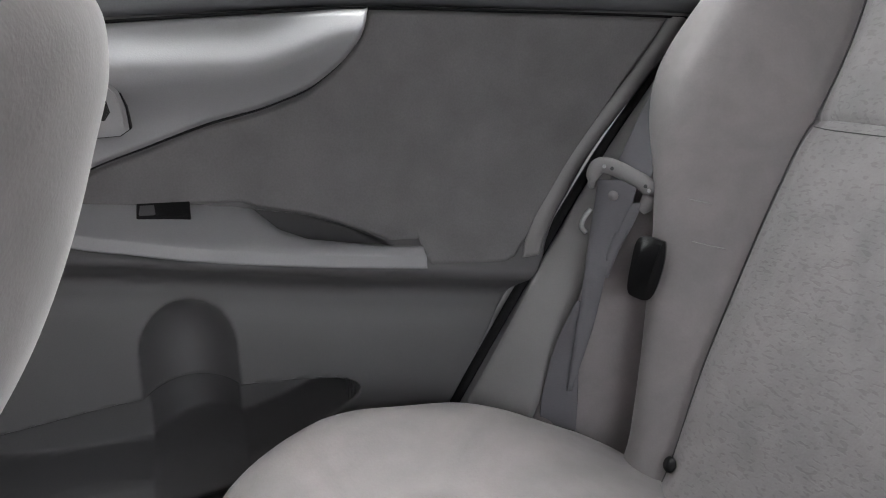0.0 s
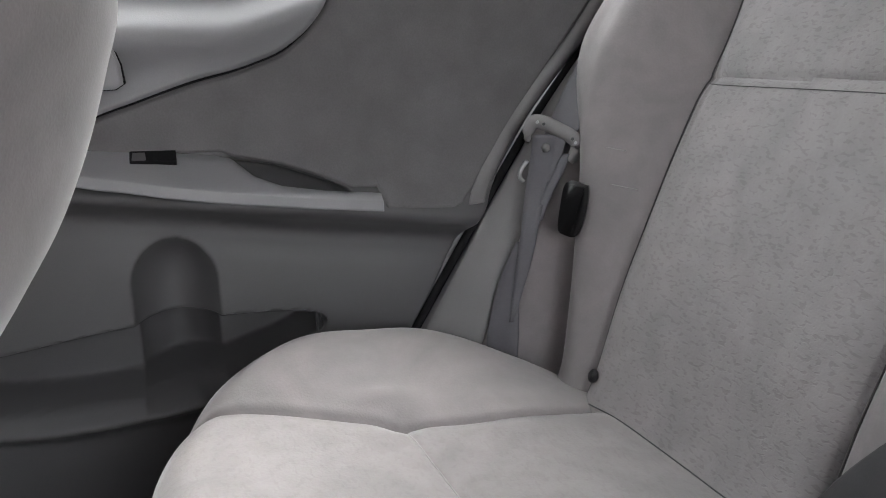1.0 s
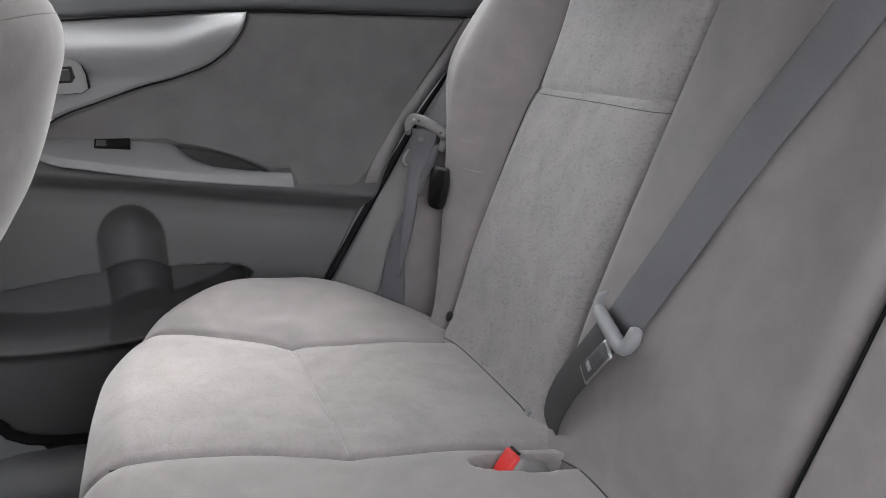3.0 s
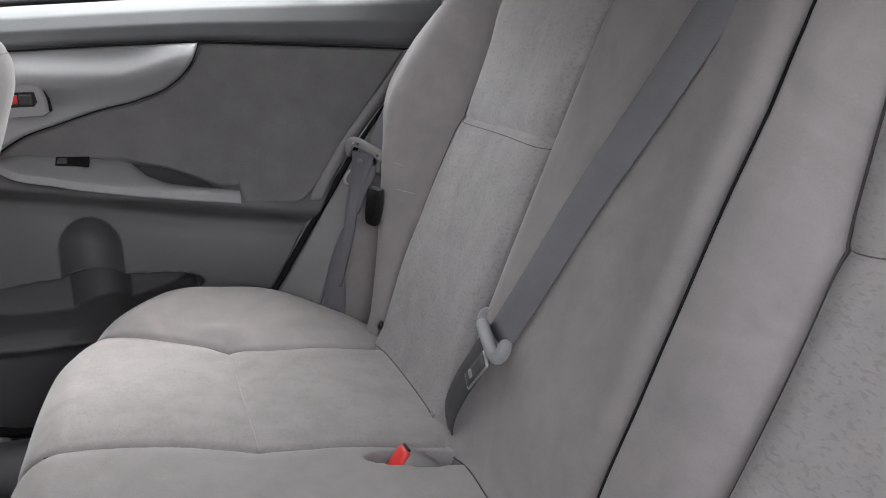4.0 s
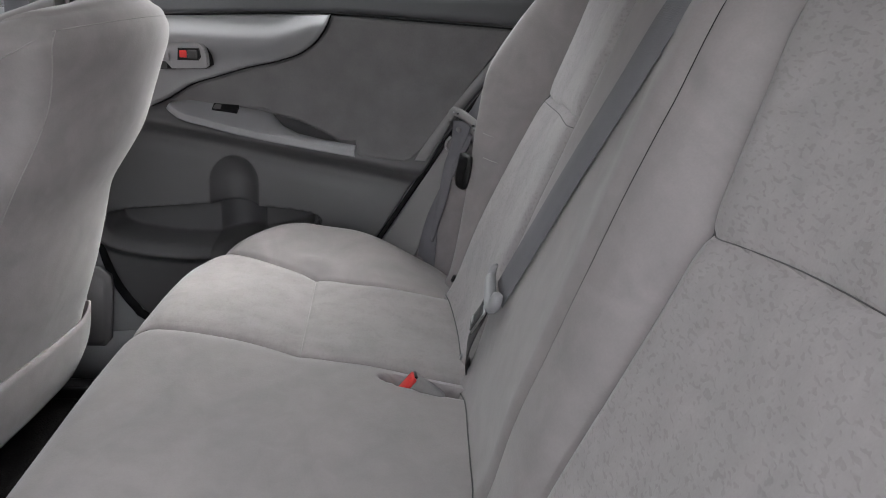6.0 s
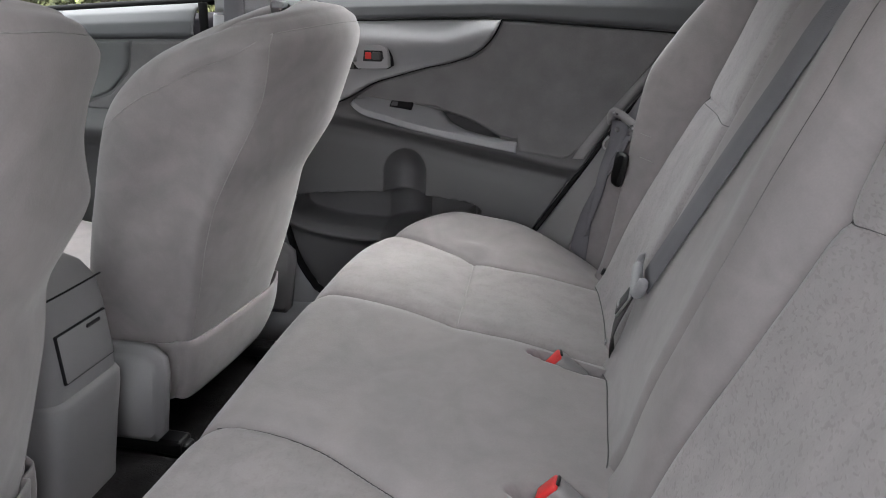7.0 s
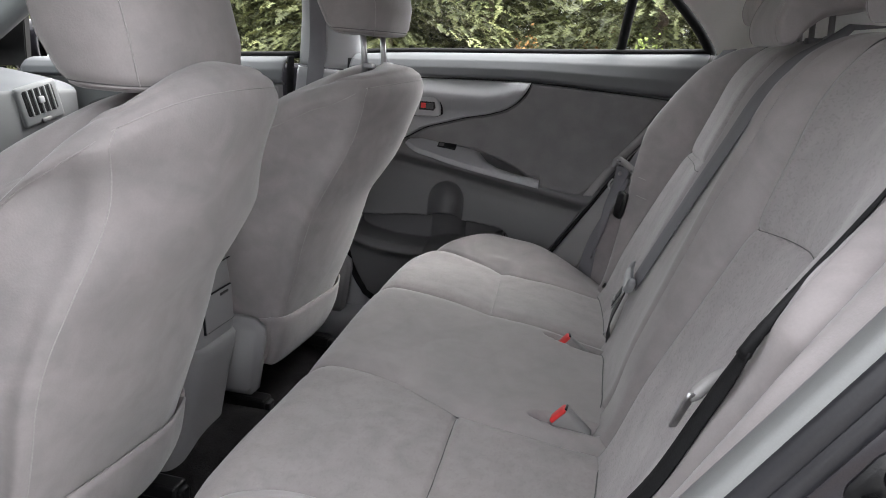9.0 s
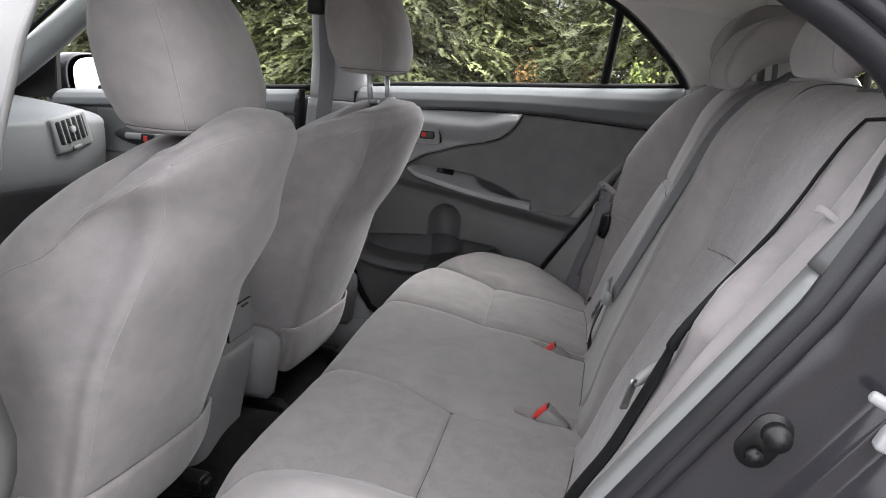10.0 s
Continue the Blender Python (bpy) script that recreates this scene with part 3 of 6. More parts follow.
def rear_headrest(y, w, dx, dz):
    """A low saddle-shaped headrest: a thick pad that bends back over the top of the backrest."""
    root = thing("rear_headrest", (0.25, y, 0.90 + dz), "light grey velour rear headrest on top of the backrest", "headrest", "rear headrests")
    prof = spline([(0.166, 0.901), (0.156, 0.914), (0.153, 0.935), (0.160, 0.962), (0.175, 0.988), (0.196, 1.009), (0.222, 1.021), (0.252, 1.022), (0.285, 1.012), (0.302, 0.990), (0.298, 0.968), (0.275, 0.957), (0.248, 0.952), (0.218, 0.942), (0.194, 0.922), (0.182, 0.905)], 72, True)
    mid = spline([(0.172, 0.915), (0.180, 0.945), (0.202, 0.975), (0.235, 0.988), (0.275, 0.986)], 40)
    rows = []
    for t in np.concatenate([[-1, -0.985, -0.96, -0.92, -0.86], np.linspace(-0.78, 0.78, 15), [0.86, 0.92, 0.96, 0.985, 1]]):
        s = float(np.interp(abs(t), [0, 0.5, 0.78, 0.86, 0.92, 0.96, 0.985, 1], [1.03, 1.02, 0.99, 0.965, 0.92, 0.85, 0.74, 0.58]))
        near = mid[np.argmin(((prof[:, None] - mid[None]) ** 2).sum(2), 1)]
        q = near + (prof - near) * s
        rows.append(np.stack([q[:, 0] + dx, y + w * t + 0 * q[:, 0], q[:, 1] + dz], 1))
    V = np.array(rows)
    m, n = V.shape[:2]
    head = put("cushion", V.reshape(-1, 3), grid_faces(m, n, True) + [list(range(n))[::-1], list(range((m - 1) * n, m * n))], FABRIC, root)
    for k in (4, m - 5):
        tube("seam", V[k][list(range(2, 46))], 0.0009, FABRIC, head, n=6)
    for s in (-0.055, 0.055):
        tube("post", [(dx + 0.245, y + s, 0.86), (dx + 0.235, y + s, 0.97 + dz)], 0.0045, SHADETRIM, root, "grey headrest post", n=12)
        part("post_guide", box((0.022, 0.024, 0.010), (dx + 0.243, y + s, 0.915), 0.003), TRIM, root, "pale plastic post guide", True)
    return root


rear_cushion()
rear_back(False)
rear_back(True)
rear_headrest(0.40, 0.118, 0.034, 0.048)
rear_headrest(0.05, 0.122, 0.0, 0.0)
rear_headrest(-0.37, 0.120, 0.050, 0.026)


# ---- buckles and belts of the bench ----
def buckle(x, y, z, turn):
    root = thing("belt_buckle", (x, y, z), "grey seat belt buckle with a red release button in the cushion", "seat belt buckle", "buckles in the bench")
    m = pose(x, y, z, 0, 0, turn) @ pose(0, 0, 0, 0, 38, 0)

    def add(name, bm, mat, label="", smooth=True):
        bmesh.ops.transform(bm, matrix=m, verts=bm.verts)
        return part(name, bm, mat, root, label, smooth)
    add("housing", box((0.056, 0.027, 0.038), (0.016, 0, -0.012), 0.008, seg=3), SHADETRIM)
    add("release_button", box((0.008, 0.022, 0.031), (-0.0130, 0, -0.011), 0.003), RED, "red release button")
    add("slot", box((0.004, 0.016, 0.003), (-0.0125, 0, 0.0062), 0.001), DARK, "dark tongue slot")
    add("stalk", box((0.045, 0.026, 0.012), (0.060, 0, -0.024), 0.004), LOWER)
    return root


buckle(-0.062, 0.132, 0.335, 6)
buckle(-0.050, -0.168, 0.334, -6)


def centre_belt():
    root = thing("centre_seat_belt", (0.05, 0.12, 0.34), "grey webbing lap and shoulder belt across the middle of the backrest", "seat belt")
    zs = np.linspace(0.475, 0.90, 30)
    ys = np.interp(zs, [0.475, 0.56, 0.62, 0.68, 0.74, 0.80, 0.86, 0.90], [0.114, 0.077, 0.055, 0.029, -0.002, -0.032, -0.052, -0.060])
    c = [(back_x(y, z) - 0.008, y + 0.002, z) for y, z in zip(ys, zs)]
    c += [(0.250, -0.060, 0.932), (0.31, -0.065, 0.937), (0.40, -0.09, 0.935), (0.52, -0.12, 0.945)]
    across = [(-0.003, 0.043, 0.019)] * len(zs) + [(0.1, 1.0, 0.2), (0.1, 1, 0.0), (0.2, 1, 0), (0.2, 1, 0)]
    strap("shoulder_webbing", c, across, 0.0230, 0.002, BELT, root)
    c = spline([(0.023, 0.112, 0.478), (0.017, 0.128, 0.450), (0.007, 0.158, 0.402), (0.002, 0.180, 0.360), (0.006, 0.196, 0.325), (0.012, 0.20, 0.300)], 24)
    # the lap part hangs in shade, which its darker colour paints in
    strap("lap_webbing", c, [(0.10, 1.0, 0.45)] * 24, 0.0215, 0.002, BELTSHADE, root, "lap webbing with shade put into its colour")
    # moulded tongue: three bars round the webbing, and a steel blade
    bars = spline([(0.0235, 0.139, 0.4915), (0.022, 0.128, 0.486), (0.021, 0.111, 0.478), (0.020, 0.094, 0.471), (0.021, 0.084, 0.4705), (0.024, 0.077, 0.479), (0.027, 0.0745, 0.493)], 44)
    tube("yoke", bars, np.interp(np.arange(44), [0, 2, 6, 30, 38, 42, 43], [0.0045, 0.0068, 0.0076, 0.0082, 0.0080, 0.0066, 0.004]), TRIM, root, "pale grey moulded yoke", n=14)
    lip = spline([(0.0235, 0.138, 0.489), (0.025, 0.1405, 0.497), (0.027, 0.137, 0.504), (0.029, 0.131, 0.509)], 16)
    tube("yoke_lip", lip, np.interp(np.arange(16), [0, 8, 15], [0.0062, 0.0044, 0.0018]), TRIM, root, n=12)
    p, q = np.array([0.015, 0.100, 0.464]), np.array([0.001, 0.122, 0.426])
    strap("blade", [p + (q - p) * k for k in np.linspace(0, 1, 6)], [(0.1, 0.75, 0.6)] * 6, 0.0105, 0.003, CHROME, root, "steel tongue blade")
    strap("blade_hole", [p + (q - p) * k - np.array([0.0015, 0, -0.0005]) for k in np.linspace(0.06, 0.93, 5)], [(0.1, 0.75, 0.6)] * 5, 0.0088, 0.003, CAP, root, "dark plastic face of the blade")
    strap("blade_slot", [p + (q - p) * k - np.array([0.004, 0, -0.001]) for k in np.linspace(0.62, 0.72, 3)], [(0.1, 0.75, 0.6)] * 3, 0.005, 0.002, CHROME, root, "bright rim of the slot")
    return root


centre_belt()


# ---- body shell: floor, sills, trims, pillars, roof ----
def seal_x(z):
    """The rear edge of the rear door opening, at height z."""
    return smooth_interp(z, [0.10, 0.20, 0.33, 0.475, 0.62, 0.745, 0.842, 0.885], [-0.30, -0.25, -0.168, -0.078, 0.016, 0.110, 0.158, 0.170])


def floor():
    xs, ys = np.linspace(-1.75, 0.05, 60), np.linspace(-0.68, 0.68, 50)
    X, Y = np.meshgrid(xs, ys, indexing="ij")
    Z = 0.02 + 0.085 * np.exp(-(Y / 0.13) ** 4) + 0.004 * np.sin(9 * X + 5 * Y)
    ob = sheet("floor", np.stack([X, Y, Z], 2), CARPET, None, thick=0.02, flip=True)
    tagged(ob, "black carpet over the cabin floor and tunnel", "floor", kind="structure")


floor()


def near_x(z):
    """The rear edge of the body's opening on the near side."""
    return smooth_interp(z, [0.10, 0.20, 0.33, 0.46, 0.533, 0.685, 0.787, 0.86, 0.90], [-0.24, -0.19, -0.11, -0.025, 0.018, 0.111, 0.172, 0.208, 0.212])


def quarter_trim(s, yd):
    """Trim between the rear door opening and the backrest."""
    root = thing("quarter_trim", (0.0, s * 0.66, 0.33), "light grey plastic trim beside the rear backrest", "car trim", kind="structure")
    zs = np.linspace(0.10, 0.885, 60)
    A = np.stack([(seal_x(zs) + 0.006) if s > 0 else near_x(zs), s * (yd + 0 * zs), zs], 1)
    bx = smooth_interp(zs, [0.1, 0.33, 0.45, 0.53, 0.62, 0.75, 0.885], [0.0, 0.03, 0.04, 0.05, 0.06, 0.11, 0.19])
    by = smooth_interp(zs, [0.1, 0.33, 0.45, 0.60, 0.75, 0.885], [0.60, 0.61, 0.615, 0.625, 0.63, 0.625])
    if s < 0:
        by = 0.006 - near_edge(zs)
        bx = np.array([back_x(y, z) for y, z in zip(near_out(zs), zs)]) + 0.010
    B = np.stack([bx, s * by, zs], 1)
    f = 0.42 if s > 0 else 0.06
    M = A * (1 - f) + B * f
    M[:, 0] += 0.004 if s > 0 else 0.012
    rows = [A + np.array([-0.012, 0.06, 0]), A + np.array([0, 0.012, 0])] if s > 0 else [A + np.array([0.01, -0.008, 0])]
    for t in np.linspace(0, 1, 14):
        q = A * (1 - t) + M * t
        q[:, 0] -= 0.006 * math.sin(math.pi * t)
        q[:, 0] += 0.010 * (1 - min(1, t * 5)) ** 2
        rows.append(q)
    if s > 0:
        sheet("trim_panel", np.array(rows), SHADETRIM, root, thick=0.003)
    rows = []
    for t in np.linspace(0, 1, 20):
        q = M * (1 - t) + B * t
        q[:, 0] += -0.022 * math.sin(math.pi * t) ** 0.7 * step(0.1, 0.3, zs) + 0.02 * t
        rows.append(q)
    sheet("side_cushion", np.array(rows), FABRIC, root, "light grey velour side cushion", flip=s < 0)
    return root


quarter_trim(1, 0.705)
quarter_trim(-1, 0.700)


def upper_y(z):
    """Half the cabin's width at height z above the belt line."""
    return np.interp(z, [0.70, 0.88, 1.0, 1.1, 1.16], [0.765, 0.755, 0.705, 0.645, 0.56])


def window_rear(z):
    return smooth_interp(z, [0.84, 0.885, 0.93, 0.97, 1.02, 1.06, 1.085, 1.12], [0.178, 0.172, 0.142, 0.105, 0.050, 0.0, -0.04, -0.12])


def c_pillar(s):
    """Trim from the rear door's glass back to the rear window and up into the roof."""
    zs = np.linspace(0.86, 1.15, 30)
    rows = []
    for t in np.linspace(0, 1, 20):
        x0 = window_rear(np.minimum(zs, 1.10)) + (0.012 if s > 0 else 0.045)
        x1 = 0.62 - 0.9 * (zs - 0.86)
        x = x0 * (1 - t) + x1 * t
        y = upper_y(zs) - (0.012 if s > 0 else 0.055) - 0.10 * t ** 1.5
        rows.append(np.stack([x, s * y, zs], 1))
    ob = sheet("pillar_rear", np.array(rows), HEADLINER, None, flip=s < 0, thick=0.006)
    if s > 0:
        ts = np.linspace(0.0, 0.5, 24)
        z = 1.074 + 0.02 * step(0.40, 0.5, ts)
        x0, x1 = window_rear(z) + 0.012, 0.62 - 0.9 * (z - 0.86)
        tube("trim_joint", np.stack([x0 + (x1 - x0) * ts, upper_y(z) - 0.0135 - 0.10 * ts ** 1.5, z], 1), 0.0013, PAD, ob, n=6)
    return tagged(ob, "pale grey rear pillar trim beside the rear headrests", "car trim", "rear pillars", "structure")


c_pillar(1)
c_pillar(-1)


def roof():
    xs, ys = np.linspace(-1.45, 0.55, 50), np.linspace(-0.60, 0.60, 50)
    X, Y = np.meshgrid(xs, ys, indexing="ij")
    crown = smooth_interp(X, [-1.45, -1.1, -0.5, 0.0, 0.3, 0.55], [1.08, 1.15, 1.20, 1.19, 1.15, 1.06])
    Z = crown - 0.05 * (np.abs(Y) / 0.6) ** 3
    ob = sheet("ceiling", np.stack([X, Y, Z], 2), HEADLINER, None, thick=0.03)
    tagged(ob, "pale grey cloth headliner", "headliner", kind="structure")


roof()


def outer_skin():
    """Painted sheet metal over the roof and behind the far doors."""
    root = thing("car_shell", (-0.6, 0.8, 0.0), "dark grey metallic outer shell of the car", "car body", kind="structure")
    xs, ys = np.linspace(-1.47, 0.57, 40), np.linspace(-0.61, 0.61, 40)
    X, Y = np.meshgrid(xs, ys, indexing="ij")
    crown = smooth_interp(X, [-1.47, -1.1, -0.5, 0.0, 0.3, 0.57], [1.08, 1.15, 1.20, 1.19, 1.15, 1.06])
    sheet("roof_panel", np.stack([X, Y, crown + 0.045 - 0.05 * (np.abs(Y) / 0.6) ** 3], 2), PAINT, root, thick=0.008)
    xs, zs = np.linspace(-1.90, 0.60, 60), np.linspace(-0.06, 1.0, 30)
    X, Z = np.meshgrid(xs, zs, indexing="ij")
    Z = -0.06 + (Z + 0.06) / 1.06 * (np.interp(X, [-1.9, -0.9, 0.15, 0.60], [0.68, 0.77, 0.865, 0.875]) + 0.06)
    Y = 0.875 - 0.07 * np.clip((Z - 0.35) / 0.5, 0, 1) ** 2 - 0.05 * np.clip((0.2 - Z) / 0.26, 0, 1) ** 2
    sheet("side_panel", np.stack([X, Y, Z], 2), PAINT, root, flip=True, thick=0.004)
    part("underbody", box((2.5, 1.5, 0.10), (-0.65, 0.0, -0.07), 0.02), BLACK, root, "black underbody")
    for x in (-1.62, 0.42):
        for y in (-0.74, 0.74):
            part("wheel", disc(0.29, 0.19, (x, y, -0.07), (90, 0, 0), 40, 0.03), BLACK, root, "black tyre", True)
    return root


outer_skin()


def screens():
    """Windscreen and rear window, curved a little across, added and tinted to cut light."""
    for name, foot, head, wide, label in (("windscreen", (-2.05, 0.69), (-1.44, 1.105), (0.70, 0.585), "laminated windscreen, tinted to cut light on the dashboard"), ("rear_window", (0.90, 0.87), (0.56, 1.085), (0.66, 0.555), "rear window, tinted darker to cut light on the seat backs")):
        root = thing(name, (foot[0], 0, foot[1]), label, "car window", kind="structure")
        rows = []
        for t in np.linspace(0, 1, 14):
            half = wide[0] + (wide[1] - wide[0]) * t
            ys = np.linspace(-half, half, 24)
            bow = 0.06 * (1 - (ys / half) ** 2) * (-1 if foot[0] < 0 else 1)
            rows.append(np.stack([foot[0] + (head[0] - foot[0]) * t + bow, ys, foot[1] + (head[1] - foot[1]) * t + 0.02 * math.sin(math.pi * t) + 0 * ys], 1))
        sheet("pane", np.array(rows), TINTED if name == "windscreen" else DIMGLASS, root, "tinted glass")
        ring = [tuple(p) for p in np.concatenate([rows[0][::3], np.array(rows)[1:, -1][::2], rows[-1][::-1][::3], np.array(rows)[::-1, 0][1:-1][::2]])]
        tube("gasket", ring, 0.008, BLACK, root, "black rubber gasket", n=6, closed=True)


screens()


def shelf():
    xs, ys = np.linspace(0.33, 0.85, 20), np.linspace(-0.66, 0.66, 30)
    X, Y = np.meshgrid(xs, ys, indexing="ij")
    ob = sheet("parcel_shelf", np.stack([X, Y, 0.875 + 0.02 * (X - 0.33)], 2), LOWER, None, thick=0.02, flip=True)
    tagged(ob, "grey felt parcel shelf behind the rear seats", "shelf", kind="structure")


shelf()


def near_front():
    """The closed front door and bulkhead that shut the cabin on the near side and ahead."""
    xs, zs = np.linspace(-1.85, -0.80, 30), np.linspace(0.02, 0.80, 30)
    X, Z = np.meshgrid(xs, zs, indexing="ij")
    Y = -0.715 + 0.03 * np.sin((Z - 0.02) / 0.78 * math.pi * 2) * 0.4
    ob = sheet("wall_near", np.stack([X, Y, Z], 2), LOWER, None, thick=0.03)
    tagged(ob, "grey inner face of the closed driver's door", "car door", kind="structure")
    ys, zs = np.linspace(-0.74, 0.74, 20), np.linspace(0.0, 0.68, 20)
    Y, Z = np.meshgrid(ys, zs, indexing="ij")
    ob = sheet("wall_front", np.stack([-1.86 + 0 * Y, Y, Z], 2), CARPET, None, thick=0.02)
    tagged(ob, "black felt bulkhead behind the dashboard", "bulkhead", kind="structure")
    zs = np.linspace(-0.1, 0.86, 12)
    ys = np.linspace(-0.72, 0.72, 20)
    Y, Z = np.meshgrid(ys, zs, indexing="ij")
    ob = sheet("wall_rear", np.stack([0.46 + 0 * Y, Y, Z], 2), CARPET, None, thick=0.02)
    tagged(ob, "black felt panel behind the rear seat", "bulkhead", kind="structure")


near_front()


# ---- far rear door ----
def pad_low(x):
    return smooth_interp(x, [-0.75, -0.53, -0.41, -0.253, -0.09, 0.105, 0.18], [0.762, 0.771, 0.778, 0.784, 0.780, 0.773, 0.769])


def window_low(x):
    return smooth_interp(x, [-1.9, -1.1, -0.91, -0.62, -0.316, -0.036, 0.154, 0.25], [0.70, 0.772, 0.789, 0.822, 0.846, 0.868, 0.885, 0.893])


def trim_low(x):
    return smooth_interp(x, [-0.75, -0.62, -0.57, -0.525, -0.464, -0.412, -0.345, -0.302, -0.272, -0.259, -0.252], [0.57, 0.59, 0.612, 0.640, 0.662, 0.679, 0.697, 0.716, 0.744, 0.765, 0.784])


POCKET = spline([(-0.70, 0.378), (-0.60, 0.393), (-0.50, 0.403), (-0.41, 0.402), (-0.33, 0.397), (-0.288, 0.389), (-0.276, 0.373), (-0.30, 0.357), (-0.345, 0.340), (-0.43, 0.320), (-0.57, 0.311), (-0.68, 0.325), (-0.712, 0.350)], 130, True)


def door_face(X, Z):
    """Depth of the inner face of the rear door."""
    s = Z - np.interp(X, [-0.74, -0.60, -0.46, -0.29, -0.09, 0.05], [0.565, 0.553, 0.531, 0.500, 0.470, 0.45])
    under = smooth_interp(s, [-0.45, -0.32, -0.22, -0.12, -0.05, -0.022, -0.004, 0.008, 0.018, 0.030, 0.042, 0.06, 0.09, 0.30],
                          [0.722, 0.712, 0.706, 0.707, 0.713, 0.719, 0.717, 0.702, 0.685, 0.676, 0.681, 0.696, 0.709, 0.714])
    over = smooth_interp(Z, [0.50, 0.56, 0.62, 0.70, 0.79], [0.700, 0.708, 0.714, 0.706, 0.692])
    k = step(0.535, 0.585, Z)
    y = under * (1 - k) + over * k
    ridge = np.exp(-((s - 0.028) / 0.022) ** 2)
    y = y + 0.006 * ridge * step(-0.12, -0.04, X) - 0.010 * ridge * step(-0.25, -0.45, X)
    d = seg_dist(X, Z, [tuple(p) for p in POCKET] + [tuple(POCKET[0])])
    sd = np.where(inside(X, Z, [tuple(p) for p in POCKET]), d, -d)
    y = y + 0.075 * step(-0.002, 0.012, sd)
    lip = np.exp(-((sd + 0.018) / 0.014) ** 2) * step(0.355, 0.333, Z)
    y = y - 0.024 * lip
    # niche for a bottle
    r = np.sqrt(((X + 0.450) / 0.048) ** 2 + (np.clip(Z - 0.448, 0, None) / 0.054) ** 2)
    y = y + 0.044 * np.clip(1 - r ** 2, 0, 1) ** 0.8 * step(0.29, 0.32, Z)
    # cup behind the pull
    up = np.interp(X, [-0.385, -0.37, -0.32, -0.27, -0.238], [0.592, 0.589, 0.579, 0.560, 0.545])
    lo = np.interp(X, [-0.385, -0.36, -0.33, -0.28, -0.238], [0.590, 0.566, 0.553, 0.545, 0.543])
    cup = step(-0.002, 0.006, up - Z) * step(-0.012, 0.0, Z - lo) * step(-0.385, -0.37, X) * step(-0.235, -0.25, X)
    return y + 0.045 * cup


def front_edge(z):
    return smooth_interp(z, [0.115, 0.125, 0.14, 0.165, 0.20, 0.27, 0.35, 0.9], [-0.45, -0.56, -0.635, -0.665, -0.69, -0.718, -0.727, -0.735])


def columns(xs, lo, hi, n, face, proud, roll=0.004, edge=0.006):
    """A panel of columns between two curves, its rim rolled in."""
    t = np.linspace(0, 1, n)
    t = t - 0.5 * np.sin(2 * np.pi * t) / (2 * np.pi)
    X = np.repeat(np.asarray(xs)[:, None], n, 1)
    L, H = lo(np.asarray(xs))[:, None], hi(np.asarray(xs))[:, None]
    H = np.maximum(H, L + 0.0005)
    Z = L + (H - L) * t[None, :]
    rim = [tuple(p) for p in zip(xs, L[:, 0])] + [tuple(p) for p in zip(xs[::-1], H[::-1, 0])]
    rim.append(rim[0])
    e = seg_dist(X, Z, rim)
    Y = face(X, Z) - proud + (proud + roll) * np.clip(1 - e / edge, 0, 1) ** 2
    return np.stack([X, Y, Z], 2)


